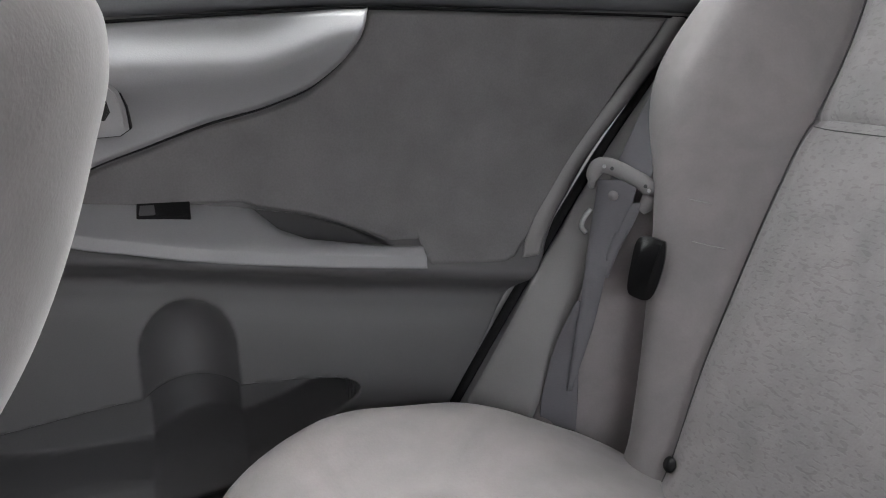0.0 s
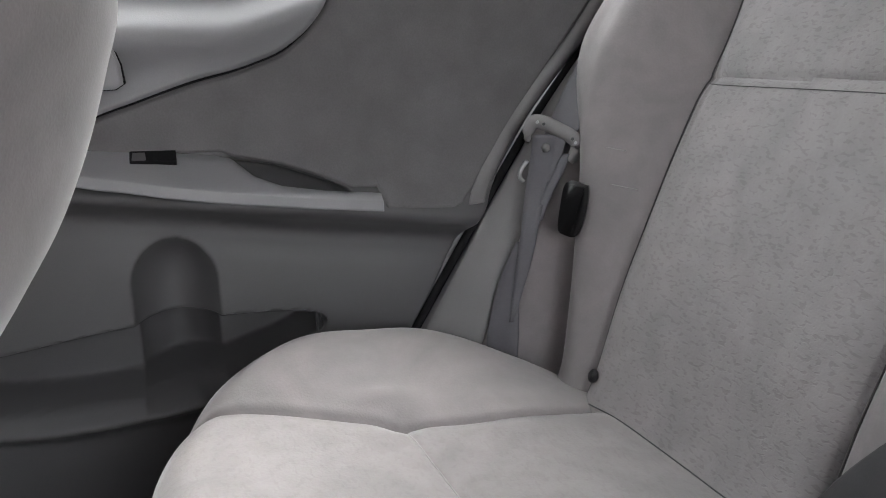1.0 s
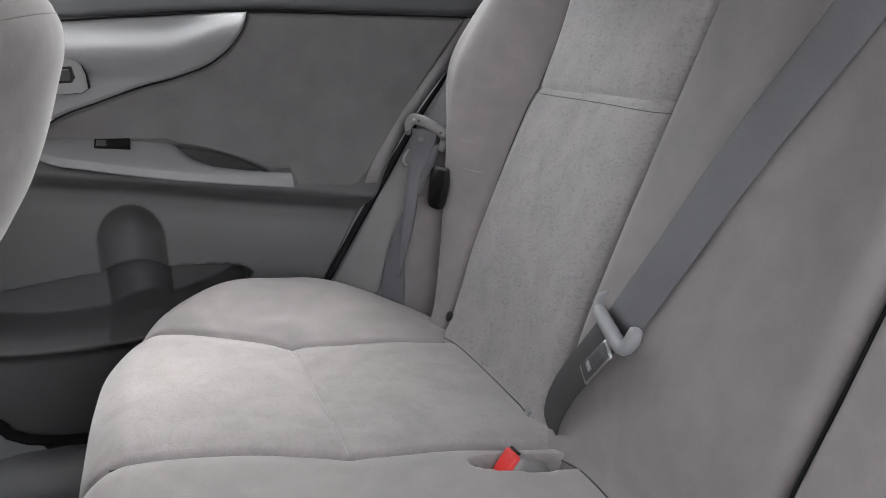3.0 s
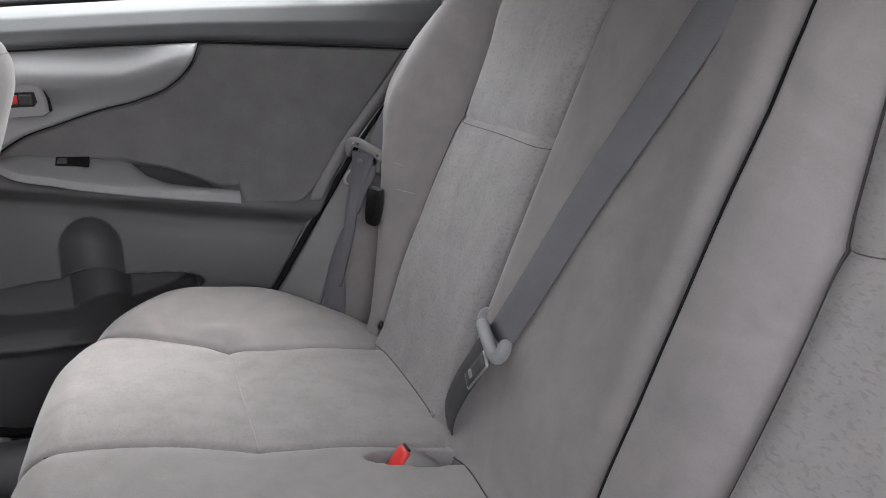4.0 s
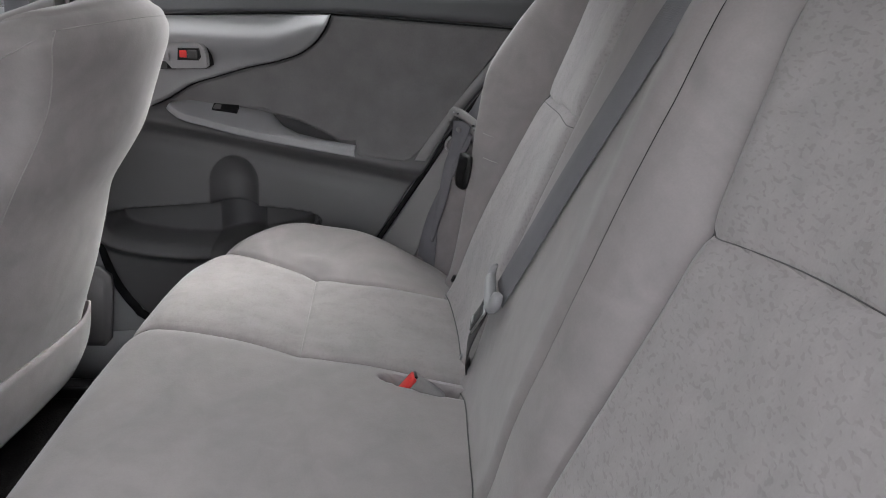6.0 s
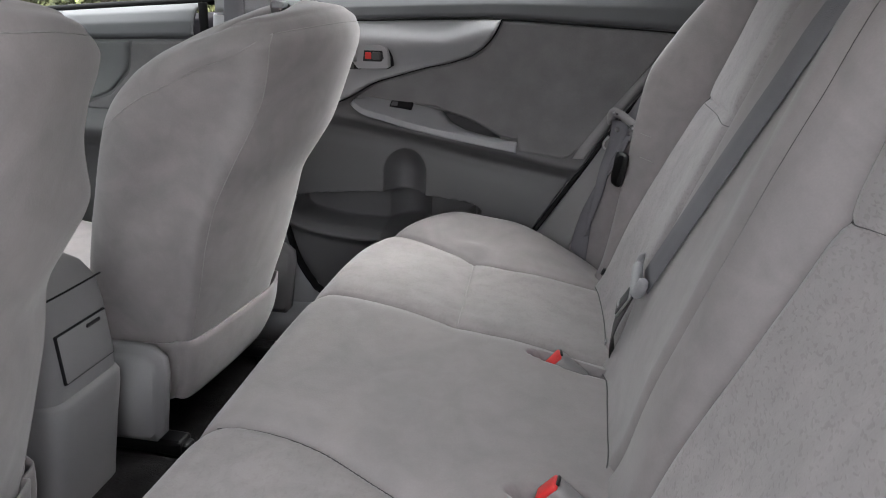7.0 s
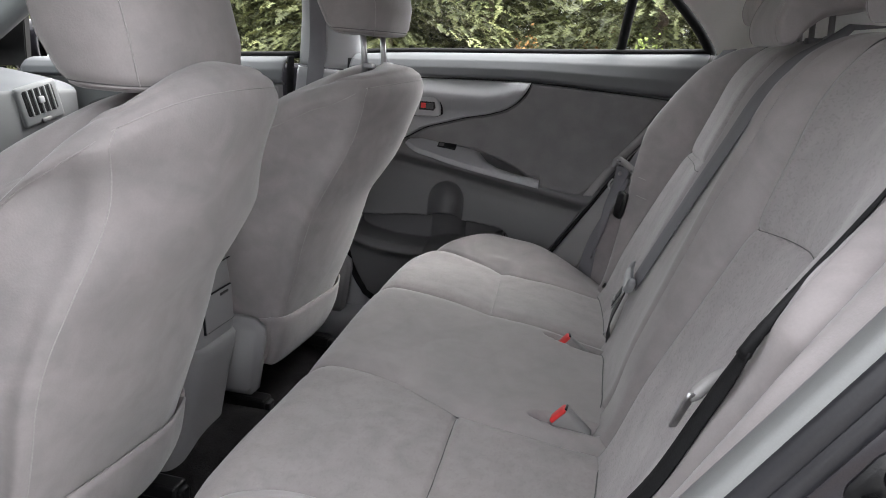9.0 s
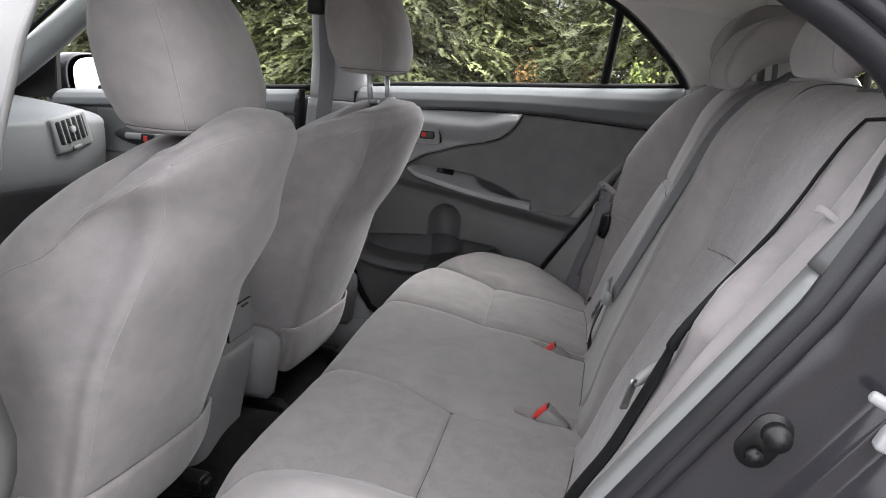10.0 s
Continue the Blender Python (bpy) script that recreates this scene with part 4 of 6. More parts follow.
def rear_door():
    root = thing("rear_door", (-0.3, 0.72, 0.10), "grey closed rear door with cloth insert, armrest and pocket", "car door")
    zs = np.linspace(0.115, 0.800, 250)
    u = np.linspace(0, 1, 300)
    Z = np.repeat(zs[:, None], 300, 1)
    X = front_edge(Z) + (seal_x(Z) - 0.003 - front_edge(Z)) * u[None, :]
    e = np.minimum(X - front_edge(Z), seal_x(Z) - 0.003 - X)
    Y = door_face(X, Z) + 0.007 * np.clip(1 - e / 0.006, 0, 1) ** 2 + 0.012 * step(0.772, 0.785, Z)
    sd = inside(X[:-1, :-1], Z[:-1, :-1], [tuple(p) for p in POCKET])
    regions(np.stack([X, Y, Z], 2), sd.astype(int), ["door_panel", "map_pocket"], [LOWER, LOWER], root, labels=["", "recessed map pocket"])
    # shadow under the pocket's upper edge, put in as a thin dark tube
    edge = POCKET[(POCKET[:, 1] > 0.362)]
    edge = edge[np.argsort(edge[:, 0])]
    edge = edge[edge[:, 0] < -0.279]
    ex, ez = edge[:, 0], edge[:, 1]
    tube("pocket_shade", np.stack([ex, door_face(ex, ez) - 0.0002, ez], 1), 0.0009, CAP, root, "shadow at the map pocket's edge, put in as a dark tube", n=6)
    # slate pad along the window
    xs = np.linspace(-0.735, 0.165, 140)
    rows = []
    for s in np.linspace(0, 1, 24):
        z = pad_low(xs) + (window_low(xs) + 0.004 - pad_low(xs)) * s
        y = np.interp(s, [0, 0.04, 0.12, 0.4, 0.7, 0.88, 0.96, 1.0], [0.708, 0.694, 0.687, 0.690, 0.703, 0.720, 0.732, 0.748])
        x = np.minimum(xs, seal_x(np.minimum(z, 0.885)) - 0.004)
        rows.append(np.stack([x, y + 0 * x, z], 1))
    sheet("window_pad", np.array(rows), PAD, root, "slate grey padded strip under the window", thick=0.004)
    # light upper trim with its scoop
    xs = np.linspace(-0.735, -0.2525, 130)
    sculpt = lambda X, Z: door_face(X, np.full(X.shape, 0.70)) - 0.012 - 0.022 * np.exp(-((Z - 0.730 - 0.028 * step(-0.38, -0.26, X)) / 0.026) ** 2) + 0.008 * np.exp(-((Z - 0.685) / 0.024) ** 2) * step(-0.34, -0.42, X)
    sheet("upper_trim", columns(xs, trim_low, lambda x: pad_low(x) - 0.002, 40, sculpt, 0.003), TRIM, root, "pale grey sculpted upper trim")
    # cloth insert
    xs = np.concatenate([np.linspace(-0.565, -0.256, 110), np.linspace(-0.2535, 0.093, 130)])
    low = lambda x: np.interp(x, [-0.60, -0.385, -0.37, -0.32, -0.27, -0.238, -0.205, -0.2, -0.11, -0.095, -0.072, 0.0, 0.095], [0.604, 0.598, 0.591, 0.580, 0.561, 0.547, 0.545, 0.521, 0.513, 0.517, 0.535, 0.636, 0.777])
    high = lambda x: np.where(x < -0.2525, trim_low(x) - 0.003, pad_low(x) - 0.003)
    sheet("cloth_insert", columns(xs, low, high, 60, door_face, 0.004), DOORFAB, root, "dark grey cloth insert")
    xs = np.linspace(-0.60, -0.2525, 60)
    tube("panel_gap", np.stack([xs, door_face(xs, trim_low(xs)) - 0.001, trim_low(xs) - 0.0015], 1), 0.0016, BLACK, root, "dark gap round the insert", n=6)
    xs = np.linspace(-0.73, 0.125, 80)
    tube("panel_gap", np.stack([xs, 0.692 + 0 * xs, pad_low(xs) - 0.0015], 1), 0.0016, BLACK, root, n=6)
    # raised plastic edge behind the insert, coloured paler to stand for light on it
    zs = np.linspace(0.515, 0.772, 60)
    rows = []
    for t in np.linspace(0, 1, 9):
        x = seal_x(zs) - 0.013 - 0.022 * (1 - t)
        rows.append(np.stack([x, door_face(x, zs) - 0.0045 * math.sin(math.pi * t) * step(0.51, 0.56, zs) + 0.0005, zs], 1))
    sheet("lit_edge", np.array(rows), SHADETRIM, root, "plastic edge beside the door seal, coloured paler as if lit", thick=0.003)
    # armrest
    xs = np.concatenate([[-0.5705], np.linspace(-0.567, -0.206, 90), [-0.2045]])
    top = np.interp(xs, [-0.57, -0.56, -0.53, -0.46, -0.39, -0.375, -0.35, -0.32, -0.27, -0.238, -0.2045], [0.594, 0.606, 0.616, 0.609, 0.601, 0.592, 0.570, 0.557, 0.548, 0.5445, 0.541])
    low = smooth_interp(xs, [-0.572, -0.565, -0.55, -0.48, -0.416, -0.30, -0.204], [0.597, 0.592, 0.584, 0.567, 0.554, 0.535, 0.521])
    yb = np.interp(xs, [-0.57, -0.39, -0.35, -0.238, -0.204], [0.722, 0.724, 0.700, 0.690, 0.686])
    yf = np.interp(xs, [-0.572, -0.565, -0.54, -0.45, -0.30, -0.204], [0.700, 0.688, 0.672, 0.660, 0.662, 0.669])
    lip = np.minimum(low + 0.013, top - 0.001)
    rows = []
    for yy, zz in ((yb + 0.02, top - 0.004), (yb, top), ((yb * 0.6 + yf * 0.4), top * 0.6 + lip * 0.4 + 0.003), (yf + 0.008, lip + 0.004), (yf + 0.002, lip + 0.001), (yf, lip - 0.001),
                   (yf + 0.0005, low + 0.003), (yf - 0.001, low + 0.0015), (yf + 0.001, low), (yf + 0.010, low - 0.001), (yf + 0.03, low - 0.002), (yb + 0.03, low)):
        rows.append(np.stack([xs, yy, zz], 1))
    V = np.array(rows)
    m, n = V.shape[:2]
    f = grid_faces(m, n) + [[i * n for i in range(m)], [i * n + n - 1 for i in range(m)][::-1]]
    arm = put("armrest", V.reshape(-1, 3), f, TRIM, root, "pale grey door armrest with a pull")
    arm.data.polygons.foreach_set("use_smooth", [True] * (len(f) - 2) + [False] * 2)
    part("window_switch", box((0.048, 0.020, 0.008), (-0.457, 0.700, 0.5985), 0.001, (28, 2, 0)), BLACK, root, "black window switch recess")
    part("switch_key", box((0.016, 0.017, 0.006), (-0.4715, 0.699, 0.6000), 0.002, (26, 2, 0)), LOWER, root, "grey switch key")
    # handle and lock
    part("handle_cup", plate([(-0.665, 0.668), (-0.545, 0.670), (-0.540, 0.700), (-0.538, 0.727), (-0.500, 0.732), (-0.520, 0.742), (-0.580, 0.747), (-0.665, 0.745)], 0.683, 0.705, 0.002), CAP, root, "dark cup of the inner handle")
    part("handle_bezel", plate([(-0.545, 0.673), (-0.484, 0.676), (-0.476, 0.681), (-0.477, 0.700), (-0.481, 0.714), (-0.488, 0.722), (-0.498, 0.726), (-0.540, 0.722), (-0.556, 0.712), (-0.556, 0.685)], 0.670, 0.700, 0.003), TRIM, root, "pale grey handle surround")
    part("bezel_gap", plate([(-0.556, 0.6718), (-0.4838, 0.6748), (-0.4745, 0.6808), (-0.4757, 0.7003), (-0.4798, 0.7148), (-0.4872, 0.7232), (-0.4978, 0.7274), (-0.556, 0.7238)], 0.678, 0.700, 0.001), BLACK, root)
    part("lock_recess", plate([(-0.533, 0.689), (-0.494, 0.690), (-0.489, 0.697), (-0.492, 0.712), (-0.531, 0.711)], 0.668, 0.69, 0.001), DARK, root, "black lock recess")
    part("lock_tab", box((0.018, 0.006, 0.015), (-0.504, 0.6665, 0.701), 0.002), CAP, root)
    part("lock_mark", box((0.013, 0.003, 0.013), (-0.521, 0.6660, 0.701), 0.001), RED, root, "red unlocked mark")
    tube("handle_lever", spline([(-0.655, 0.672, 0.687), (-0.620, 0.667, 0.690), (-0.580, 0.667, 0.695), (-0.548, 0.672, 0.698)], 20), np.linspace(0.006, 0.012, 20), TRIM, root, "pale grey inner door handle", n=12, flat=0.55, side=(0, 0, 1))
    # rubber seal
    zs = np.linspace(0.14, 0.89, 70)
    tube("seal", np.stack([seal_x(zs) + 0.004, 0.712 + 0.03 * step(0.77, 0.87, zs), zs], 1), 0.0062, BLACK, root, "black rubber door seal", n=10)
    zs = np.concatenate([np.linspace(0.80, 0.14, 50), [0.13, 0.124, 0.12]])
    xs = np.concatenate([front_edge(zs[:50]), [-0.60, -0.55, -0.47]]) - 0.004
    tube("seal", np.stack([xs, 0.712 + 0 * xs, zs], 1), 0.009, BLACK, root, n=10)
    # window frame, divider and panes
    xs = np.linspace(-0.72, 0.168, 60)
    tube("window_gasket", np.stack([xs, 0.752 + 0 * xs, window_low(xs) + 0.005], 1), 0.010, BLACK, root, "black window gasket", n=8)
    zs = np.linspace(0.885, 1.095, 40)
    tube("window_frame", np.stack([window_rear(zs), upper_y(zs) + 0.004, zs], 1), 0.014, BLACK, root, "black rear edge of the window frame", n=10)
    tube("divider", [(-0.047, 0.765, 0.868), (-0.040, 0.735, 0.95), (-0.032, 0.69, 1.03), (-0.028, 0.655, 1.09)], 0.012, BLACK, root, "black window divider", n=10)
    xs = np.linspace(-0.70, -0.028, 40)
    tube("window_frame", np.stack([xs, np.full(40, 0.655), np.interp(xs, [-0.7, -0.3, -0.028], [1.125, 1.12, 1.095])], 1), 0.014, BLACK, root, n=10)
    for a, b in ((-0.72, -0.05), (-0.035, 0.165)):
        zz = np.linspace(0, 1, 12)
        rows = []
        for t in zz:
            xs = np.linspace(a, b, 16)
            lowz = window_low(xs)
            hi = np.array([1.11 if x < -0.04 else float(np.interp(x, [-0.04, 0.0, 0.05, 0.105, 0.142, 0.172], [1.085, 1.06, 1.02, 0.97, 0.93, 0.885])) for x in xs])
            z = lowz + (np.maximum(hi, lowz) - lowz) * t
            rows.append(np.stack([xs, upper_y(z) + 0.010, z], 1))
        g = sheet("pane", np.array(rows), GLASS, root, "clear window glass")
        g.visible_shadow = False
    return root


rear_door()


# ---- front seats ----
def front_seat(s):
    yc = 0.365 * s
    root = thing("front_seat", (-0.85, yc, 0.05), "light grey velour front seat seen from behind", "car seat", "front seats")
    H = [0.150, 0.20, 0.27, 0.36, 0.46, 0.51, 0.56, 0.60, 0.64, 0.70, 0.745, 0.775, 0.793, 0.803, 0.806]
    W = [0.205, 0.212, 0.220, 0.232, 0.246, 0.252, 0.256, 0.254, 0.249, 0.233, 0.214, 0.195, 0.169, 0.125, 0.06]
    T = [0.17, 0.17, 0.175, 0.18, 0.178, 0.174, 0.172, 0.172, 0.172, 0.164, 0.146, 0.116, 0.082, 0.042, 0.015]
    D = [0.022, 0.026, 0.034, 0.046, 0.050, 0.054, 0.074, 0.090, 0.100, 0.108, 0.110, 0.100, 0.082, 0.05, 0.02]
    zs = spline(np.array(H)[:, None], 90)[:, 0]
    w, th, dd = (smooth_interp(zs, H, q) for q in (W, T, D))
    # across, forward share, rearward bulge share; the second place is the sewn corner
    rows = []
    for z, a, t, d in zip(zs, w, th, dd):
        square = float(step(0.42, 0.22, z))
        k = min(0.93, float(smooth_interp(np.array([z]), [0.15, 0.24, 0.36, 0.46, 0.52, 0.58, 0.63, 0.67, 0.70, 0.75, 0.81], [0.186, 0.198, 0.220, 0.225, 0.218, 0.205, 0.183, 0.174, 0.178, 0.192, 0.19])[0]) / a)
        def side(k, low):
            return [(0, 0.0, 1.0), (0.5 * k, 0.0, 0.87), (k, 0.0, 0.48 - 0.34 * low), (min(0.985, k + 0.05), 0.08, 0.16 - 0.1 * low), (min(1.0, max(0.90, k + 0.09)), 0.26 - 0.12 * square, 0.0), (0.99 + 0.01 * square, 0.54, 0.0), (1.0, 0.80, 0.0), (0.90, 0.985, 0.0), (0.70, 0.95, 0.0), (0.40, 0.80, 0.0), (0.0, 0.76, 0.0)]
        low = float(step(0.62, 0.50, z))
        ctrl = side(k * (1 - 0.24 * low), low) + [(-p, q, r) for p, q, r in side(k, 0.0)[1:-1]][::-1]
        ring = spline(ctrl, len(ctrl) * 8, True)
        x = -0.562 - 0.24 * (0.782 - z) + ring[:, 2] * d - ring[:, 1] * t - (0.024 * float(step(0.50, 0.76, z)) if s < 0 else 0.0)
        low = (0.016 * ring[:, 0] ** 2 + 0.024 * ring[:, 1] * (0.3 + np.abs(ring[:, 0]))) * step(0.60, 0.79, z)
        if s < 0:
            fore = np.clip(ring[:, 1] / 0.5, 0, 1)
            low = low + (0.016 * fore - 0.012 * (1 - fore) + 0.046 * np.clip(-ring[:, 0], 0, 1) ** 3 * (0.6 + 0.4 * fore)) * step(0.45, 0.74, z)
        rows.append(np.stack([x, yc + ring[:, 0] * a, z + 0.004 - low], 1))
    V = np.array(rows)
    m, n = V.shape[:2]
    F = np.array(grid_faces(m, n, True))
    j = np.tile(np.arange(n), m - 1)
    i = np.repeat(np.arange(m - 1), n)
    rear = ((j < 16) | (j >= n - 16)) & (zs[i] < 0.772)
    for name, pick in (("rear_panel", rear), ("backrest_cover", ~rear)):
        f = F[pick]
        used, inv = np.unique(f, return_inverse=True)
        put(name, V.reshape(-1, 3)[used], inv.reshape(f.shape).tolist(), FABRIC, root)
    top = int(np.searchsorted(zs, 0.772))
    for k in (16, n - 16):
        p = V[2:top + 1, k].copy()
        tube("seam", p + np.array([-0.0004, 0, 0]), 0.0010, STITCH, root, "stitched seam", n=6)
    for sgn in (1, -1):
        js = np.arange(16, 53)
        zr = np.interp(js, [16, 28, 42, 52], [0.772, 0.735, 0.69, 0.62])
        p = np.array([V[int(np.searchsorted(zs, z)), (sgn * j) % n] for j, z in zip(js, zr)])
        tube("seam", spline(p[::4], 40), 0.0010, STITCH, root, n=6)
    idx = [(k % n) for k in range(n - 16, n + 17)]
    tube("seam", V[top][idx] + np.array([-0.0002, 0, 0]), 0.0009, STITCH, root, n=6)
    # loose flap along the foot of the backrest
    k0, k1 = int(np.searchsorted(zs, 0.165)), int(np.searchsorted(zs, 0.262))
    idx = [(k % n) for k in range(n - 38, n + 39)]
    P = V[k0:k1][:, idx].copy()
    sag = np.linspace(0, 1, len(P))[:, None]
    P[:, :, 0] += 0.006 + 0.008 * np.sin(np.pi * sag)
    P[:, :, 2] += -0.012 * (1 - sag) + 0.010 * np.sin(np.linspace(0, 5, len(idx)))[None, :] * sag
    sheet("flap", P, FABRIC, root, "loose velour flap", thick=0.004, flip=True)
    # cushion under it
    bm = box((0.50, 0.50, 0.15), (-1.00, yc, 0.215), 0.045, (0, 6, 0), 4)
    part("seat_cushion", bm, FABRIC, root, "", True)
    # recliner covers
    o = [(-0.735, 0.287), (-0.702, 0.284), (-0.682, 0.268), (-0.680, 0.24), (-0.694, 0.128), (-0.705, 0.116), (-0.82, 0.112), (-0.83, 0.20), (-0.80, 0.28)]
    sides = (0.080, 0.122) if s > 0 else (-0.615, -0.655)
    part("recliner_cover", plate(o, *sides, 0.012), CONSOLE, root, "grey plastic recliner cover", True)
    if s > 0:
        part("recliner_cover", plate(o, 0.615, 0.650, 0.010), CONSOLE, root, "", True)
    part("rail", box((0.55, 0.04, 0.03), (-0.98, yc - 0.19, 0.055), 0.006), DARK, root, "dark seat rail")
    part("rail", box((0.55, 0.04, 0.03), (-0.98, yc + 0.19, 0.055), 0.006), DARK, root)
    for q in (-1, 1):
        part("rail_foot", box((0.05, 0.03, 0.035), (-0.72, yc + q * 0.19, 0.045), 0.006), DARK, root)
    # headrest
    hb = 0.862 if s > 0 else 0.780
    hx = -0.575 if s > 0 else -0.604
    Hh = np.array([0.0, 0.004, 0.02, 0.06, 0.12, 0.18, 0.215, 0.232, 0.237])
    Wh = np.array([0.06, 0.118, 0.131, 0.139, 0.138, 0.126, 0.104, 0.07, 0.02])
    Th = np.array([0.035, 0.060, 0.072, 0.084, 0.084, 0.070, 0.052, 0.034, 0.01])
    h = spline(Hh[:, None], 50)[:, 0]
    rows = []
    for z in h:
        a, b = np.interp(z, Hh, Wh), np.interp(z, Hh, Th)
        thv = np.linspace(0, 2 * np.pi, 48, endpoint=False)
        c, d = np.cos(thv), np.sin(thv)
        rows.append(np.stack([hx - (0.20 if s > 0 else 0.30) * z + b * np.sign(c) * np.abs(c) ** 0.75, yc + a * np.sign(d) * np.abs(d) ** 0.6, hb + z + 0 * c], 1))
    V = np.array(rows)
    m, n = V.shape[:2]
    head = put("headrest", V.reshape(-1, 3), grid_faces(m, n, True) + [list(range(n))[::-1], list(range((m - 1) * n, m * n))], FABRIC, root, "light grey velour headrest")
    tube("headrest_seam", V[9], 0.0022, FABRIC, head, "piped seam round the headrest", n=6, closed=True)
    tube("headrest_seam", V[10], 0.0010, SEAM, head, n=6, closed=True)
    for k in (7, n // 2 - 7, n - 7, n // 2 + 7):
        tube("headrest_seam", V[4:46, k], 0.0011, STITCH, head, n=6)
    for q in (-1, 1):
        y = yc + q * 0.068
        tube("post", [(-0.558, y, 0.77), (-0.572, y, hb + 0.03)], 0.0065, CHROME, head, "chromed headrest post", n=14)
        part("post_guide", box((0.022, 0.024, 0.010), (-0.553, y, 0.803 if s > 0 else 0.797), 0.004), TRIM, root, "grey plastic post guide")
    return root


front_seat(1)
front_seat(-1)


# ---- centre console ----
def console():
    root = thing("centre_console", (-0.80, -0.01, 0.05), "grey plastic rear end of the centre console with an ashtray lid", "console")
    def shell(levels, yc, soft):
        rows = []
        for z, hw, x in levels:
            ring = []
            for k in range(56):
                th = 2 * math.pi * k / 56
                c, d = math.cos(th), math.sin(th)
                ring.append((x - 0.20 + 0.20 * math.copysign(abs(c) ** soft, c), yc + hw * math.copysign(abs(d) ** soft, d), z))
            rows.append(ring)
        V = np.array(rows)
        m, n = V.shape[:2]
        return V.reshape(-1, 3), grid_faces(m, n, True) + [list(range((m - 1) * n, m * n))]
    v, f = shell(((0.06, 0.070, -0.765), (0.12, 0.072, -0.742), (0.20, 0.074, -0.722), (0.28, 0.075, -0.708), (0.33, 0.075, -0.706), (0.40, 0.073, -0.712), (0.437, 0.071, -0.718), (0.460, 0.064, -0.734), (0.474, 0.052, -0.76), (0.48, 0.04, -0.80)), -0.042, 0.24)
    put("body", v, f, CONSOLE, root)
    v, f = shell(((0.02, 0.098, -0.738), (0.06, 0.086, -0.738), (0.12, 0.080, -0.728), (0.20, 0.078, -0.714), (0.27, 0.078, -0.701), (0.290, 0.077, -0.699), (0.297, 0.074, -0.702), (0.299, 0.070, -0.708)), -0.042, 0.26)
    put("base_cover", v, f, CONSOLE, root, "flared lower cover")
    lid = part("ashtray_lid", box((0.008, 0.100, 0.068), (-0.7075, -0.042, 0.357), 0.003, (0, -5, 0)), CONSOLE, root, "hinged ashtray lid", True)
    part("lid_gap", box((0.005, 0.1028, 0.0708), (-0.7075, -0.042, 0.357), 0.002, (0, -5, 0)), BLACK, root)
    part("finger_notch", box((0.005, 0.030, 0.006), (-0.7065, -0.022, 0.383), 0.0022, (0, -5, 0)), DARK, lid, "dark finger notch")
    tube("joint", [(-0.7205, -0.108, 0.438), (-0.7185, -0.06, 0.4385), (-0.7185, -0.02, 0.4385), (-0.7205, 0.024, 0.438)], 0.0014, BLACK, root, n=6)
    part("armrest_lid", box((0.30, 0.125, 0.05), (-0.95, -0.042, 0.485), 0.02, (0, 0, 0), 4), TRIM, root, "pale grey armrest lid", True)
    return root


console()


# ---- far side ahead of the rear door ----
def b_pillar(s):
    root = thing("pillar_middle", (-0.82, s * 0.74, 0.05), "light grey middle pillar trim with a seat belt", "car trim", kind="structure")

    def rows(z0, z1, xa, xb, inset):
        out = []
        for z in np.linspace(z0, z1, 30):
            y = float(np.interp(z, [0.05, 0.3, 0.78, 0.9, 1.0, 1.1, 1.16], [0.715, 0.715, 0.725, 0.715, 0.685, 0.635, 0.58])) - inset
            a, b = xa(z), xb(z)
            t = np.linspace(0, 1, 24)
            bulge = np.sin(np.pi * t) ** 0.4
            out.append(np.stack([a + (b - a) * t, s * (y + 0.05 - 0.05 * bulge), z + 0 * t], 1))
        return np.array(out)
    fwd = lambda z: float(np.interp(z, [0.05, 0.3, 0.7, 1.16], [-0.99, -0.95, -0.915, -0.885]))
    if s > 0:
        aft = lambda z: float(np.interp(z, [0.05, 0.12, 0.2, 0.35, 0.9, 1.16], [-0.60, -0.655, -0.69, -0.727, -0.724, -0.715]))
    else:
        aft = lambda z: float(np.interp(z, [0.05, 0.12, 0.2, 0.35, 0.80, 0.94, 1.16], [-0.56, -0.60, -0.625, -0.635, -0.585, -0.548, -0.50]))
    # the near pillar's shade is put into its darker plastic
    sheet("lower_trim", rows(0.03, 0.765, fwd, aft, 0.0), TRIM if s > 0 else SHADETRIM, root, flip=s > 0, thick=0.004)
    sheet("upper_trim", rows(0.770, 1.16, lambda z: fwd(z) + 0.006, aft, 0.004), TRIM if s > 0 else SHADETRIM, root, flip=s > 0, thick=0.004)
    c = [(-0.822, s * 0.655, 1.05), (-0.826, s * 0.672, 0.98), (-0.832, s * 0.705, 0.85), (-0.838, s * 0.712, 0.76), (-0.85, s * 0.705, 0.55), (-0.87, s * 0.70, 0.30)]
    c = spline(c, 40)
    strap("belt_webbing", c, [(1, 0, 0)] * 40, 0.0235, 0.002, BELT, root, "grey belt webbing")
    part("belt_anchor", box((0.05, 0.03, 0.06), (-0.855, s * 0.66, 1.03), 0.01, (0, 0, 0), 3), DARK, root, "dark belt anchor", True)
    return root


b_pillar(1)
b_pillar(-1)


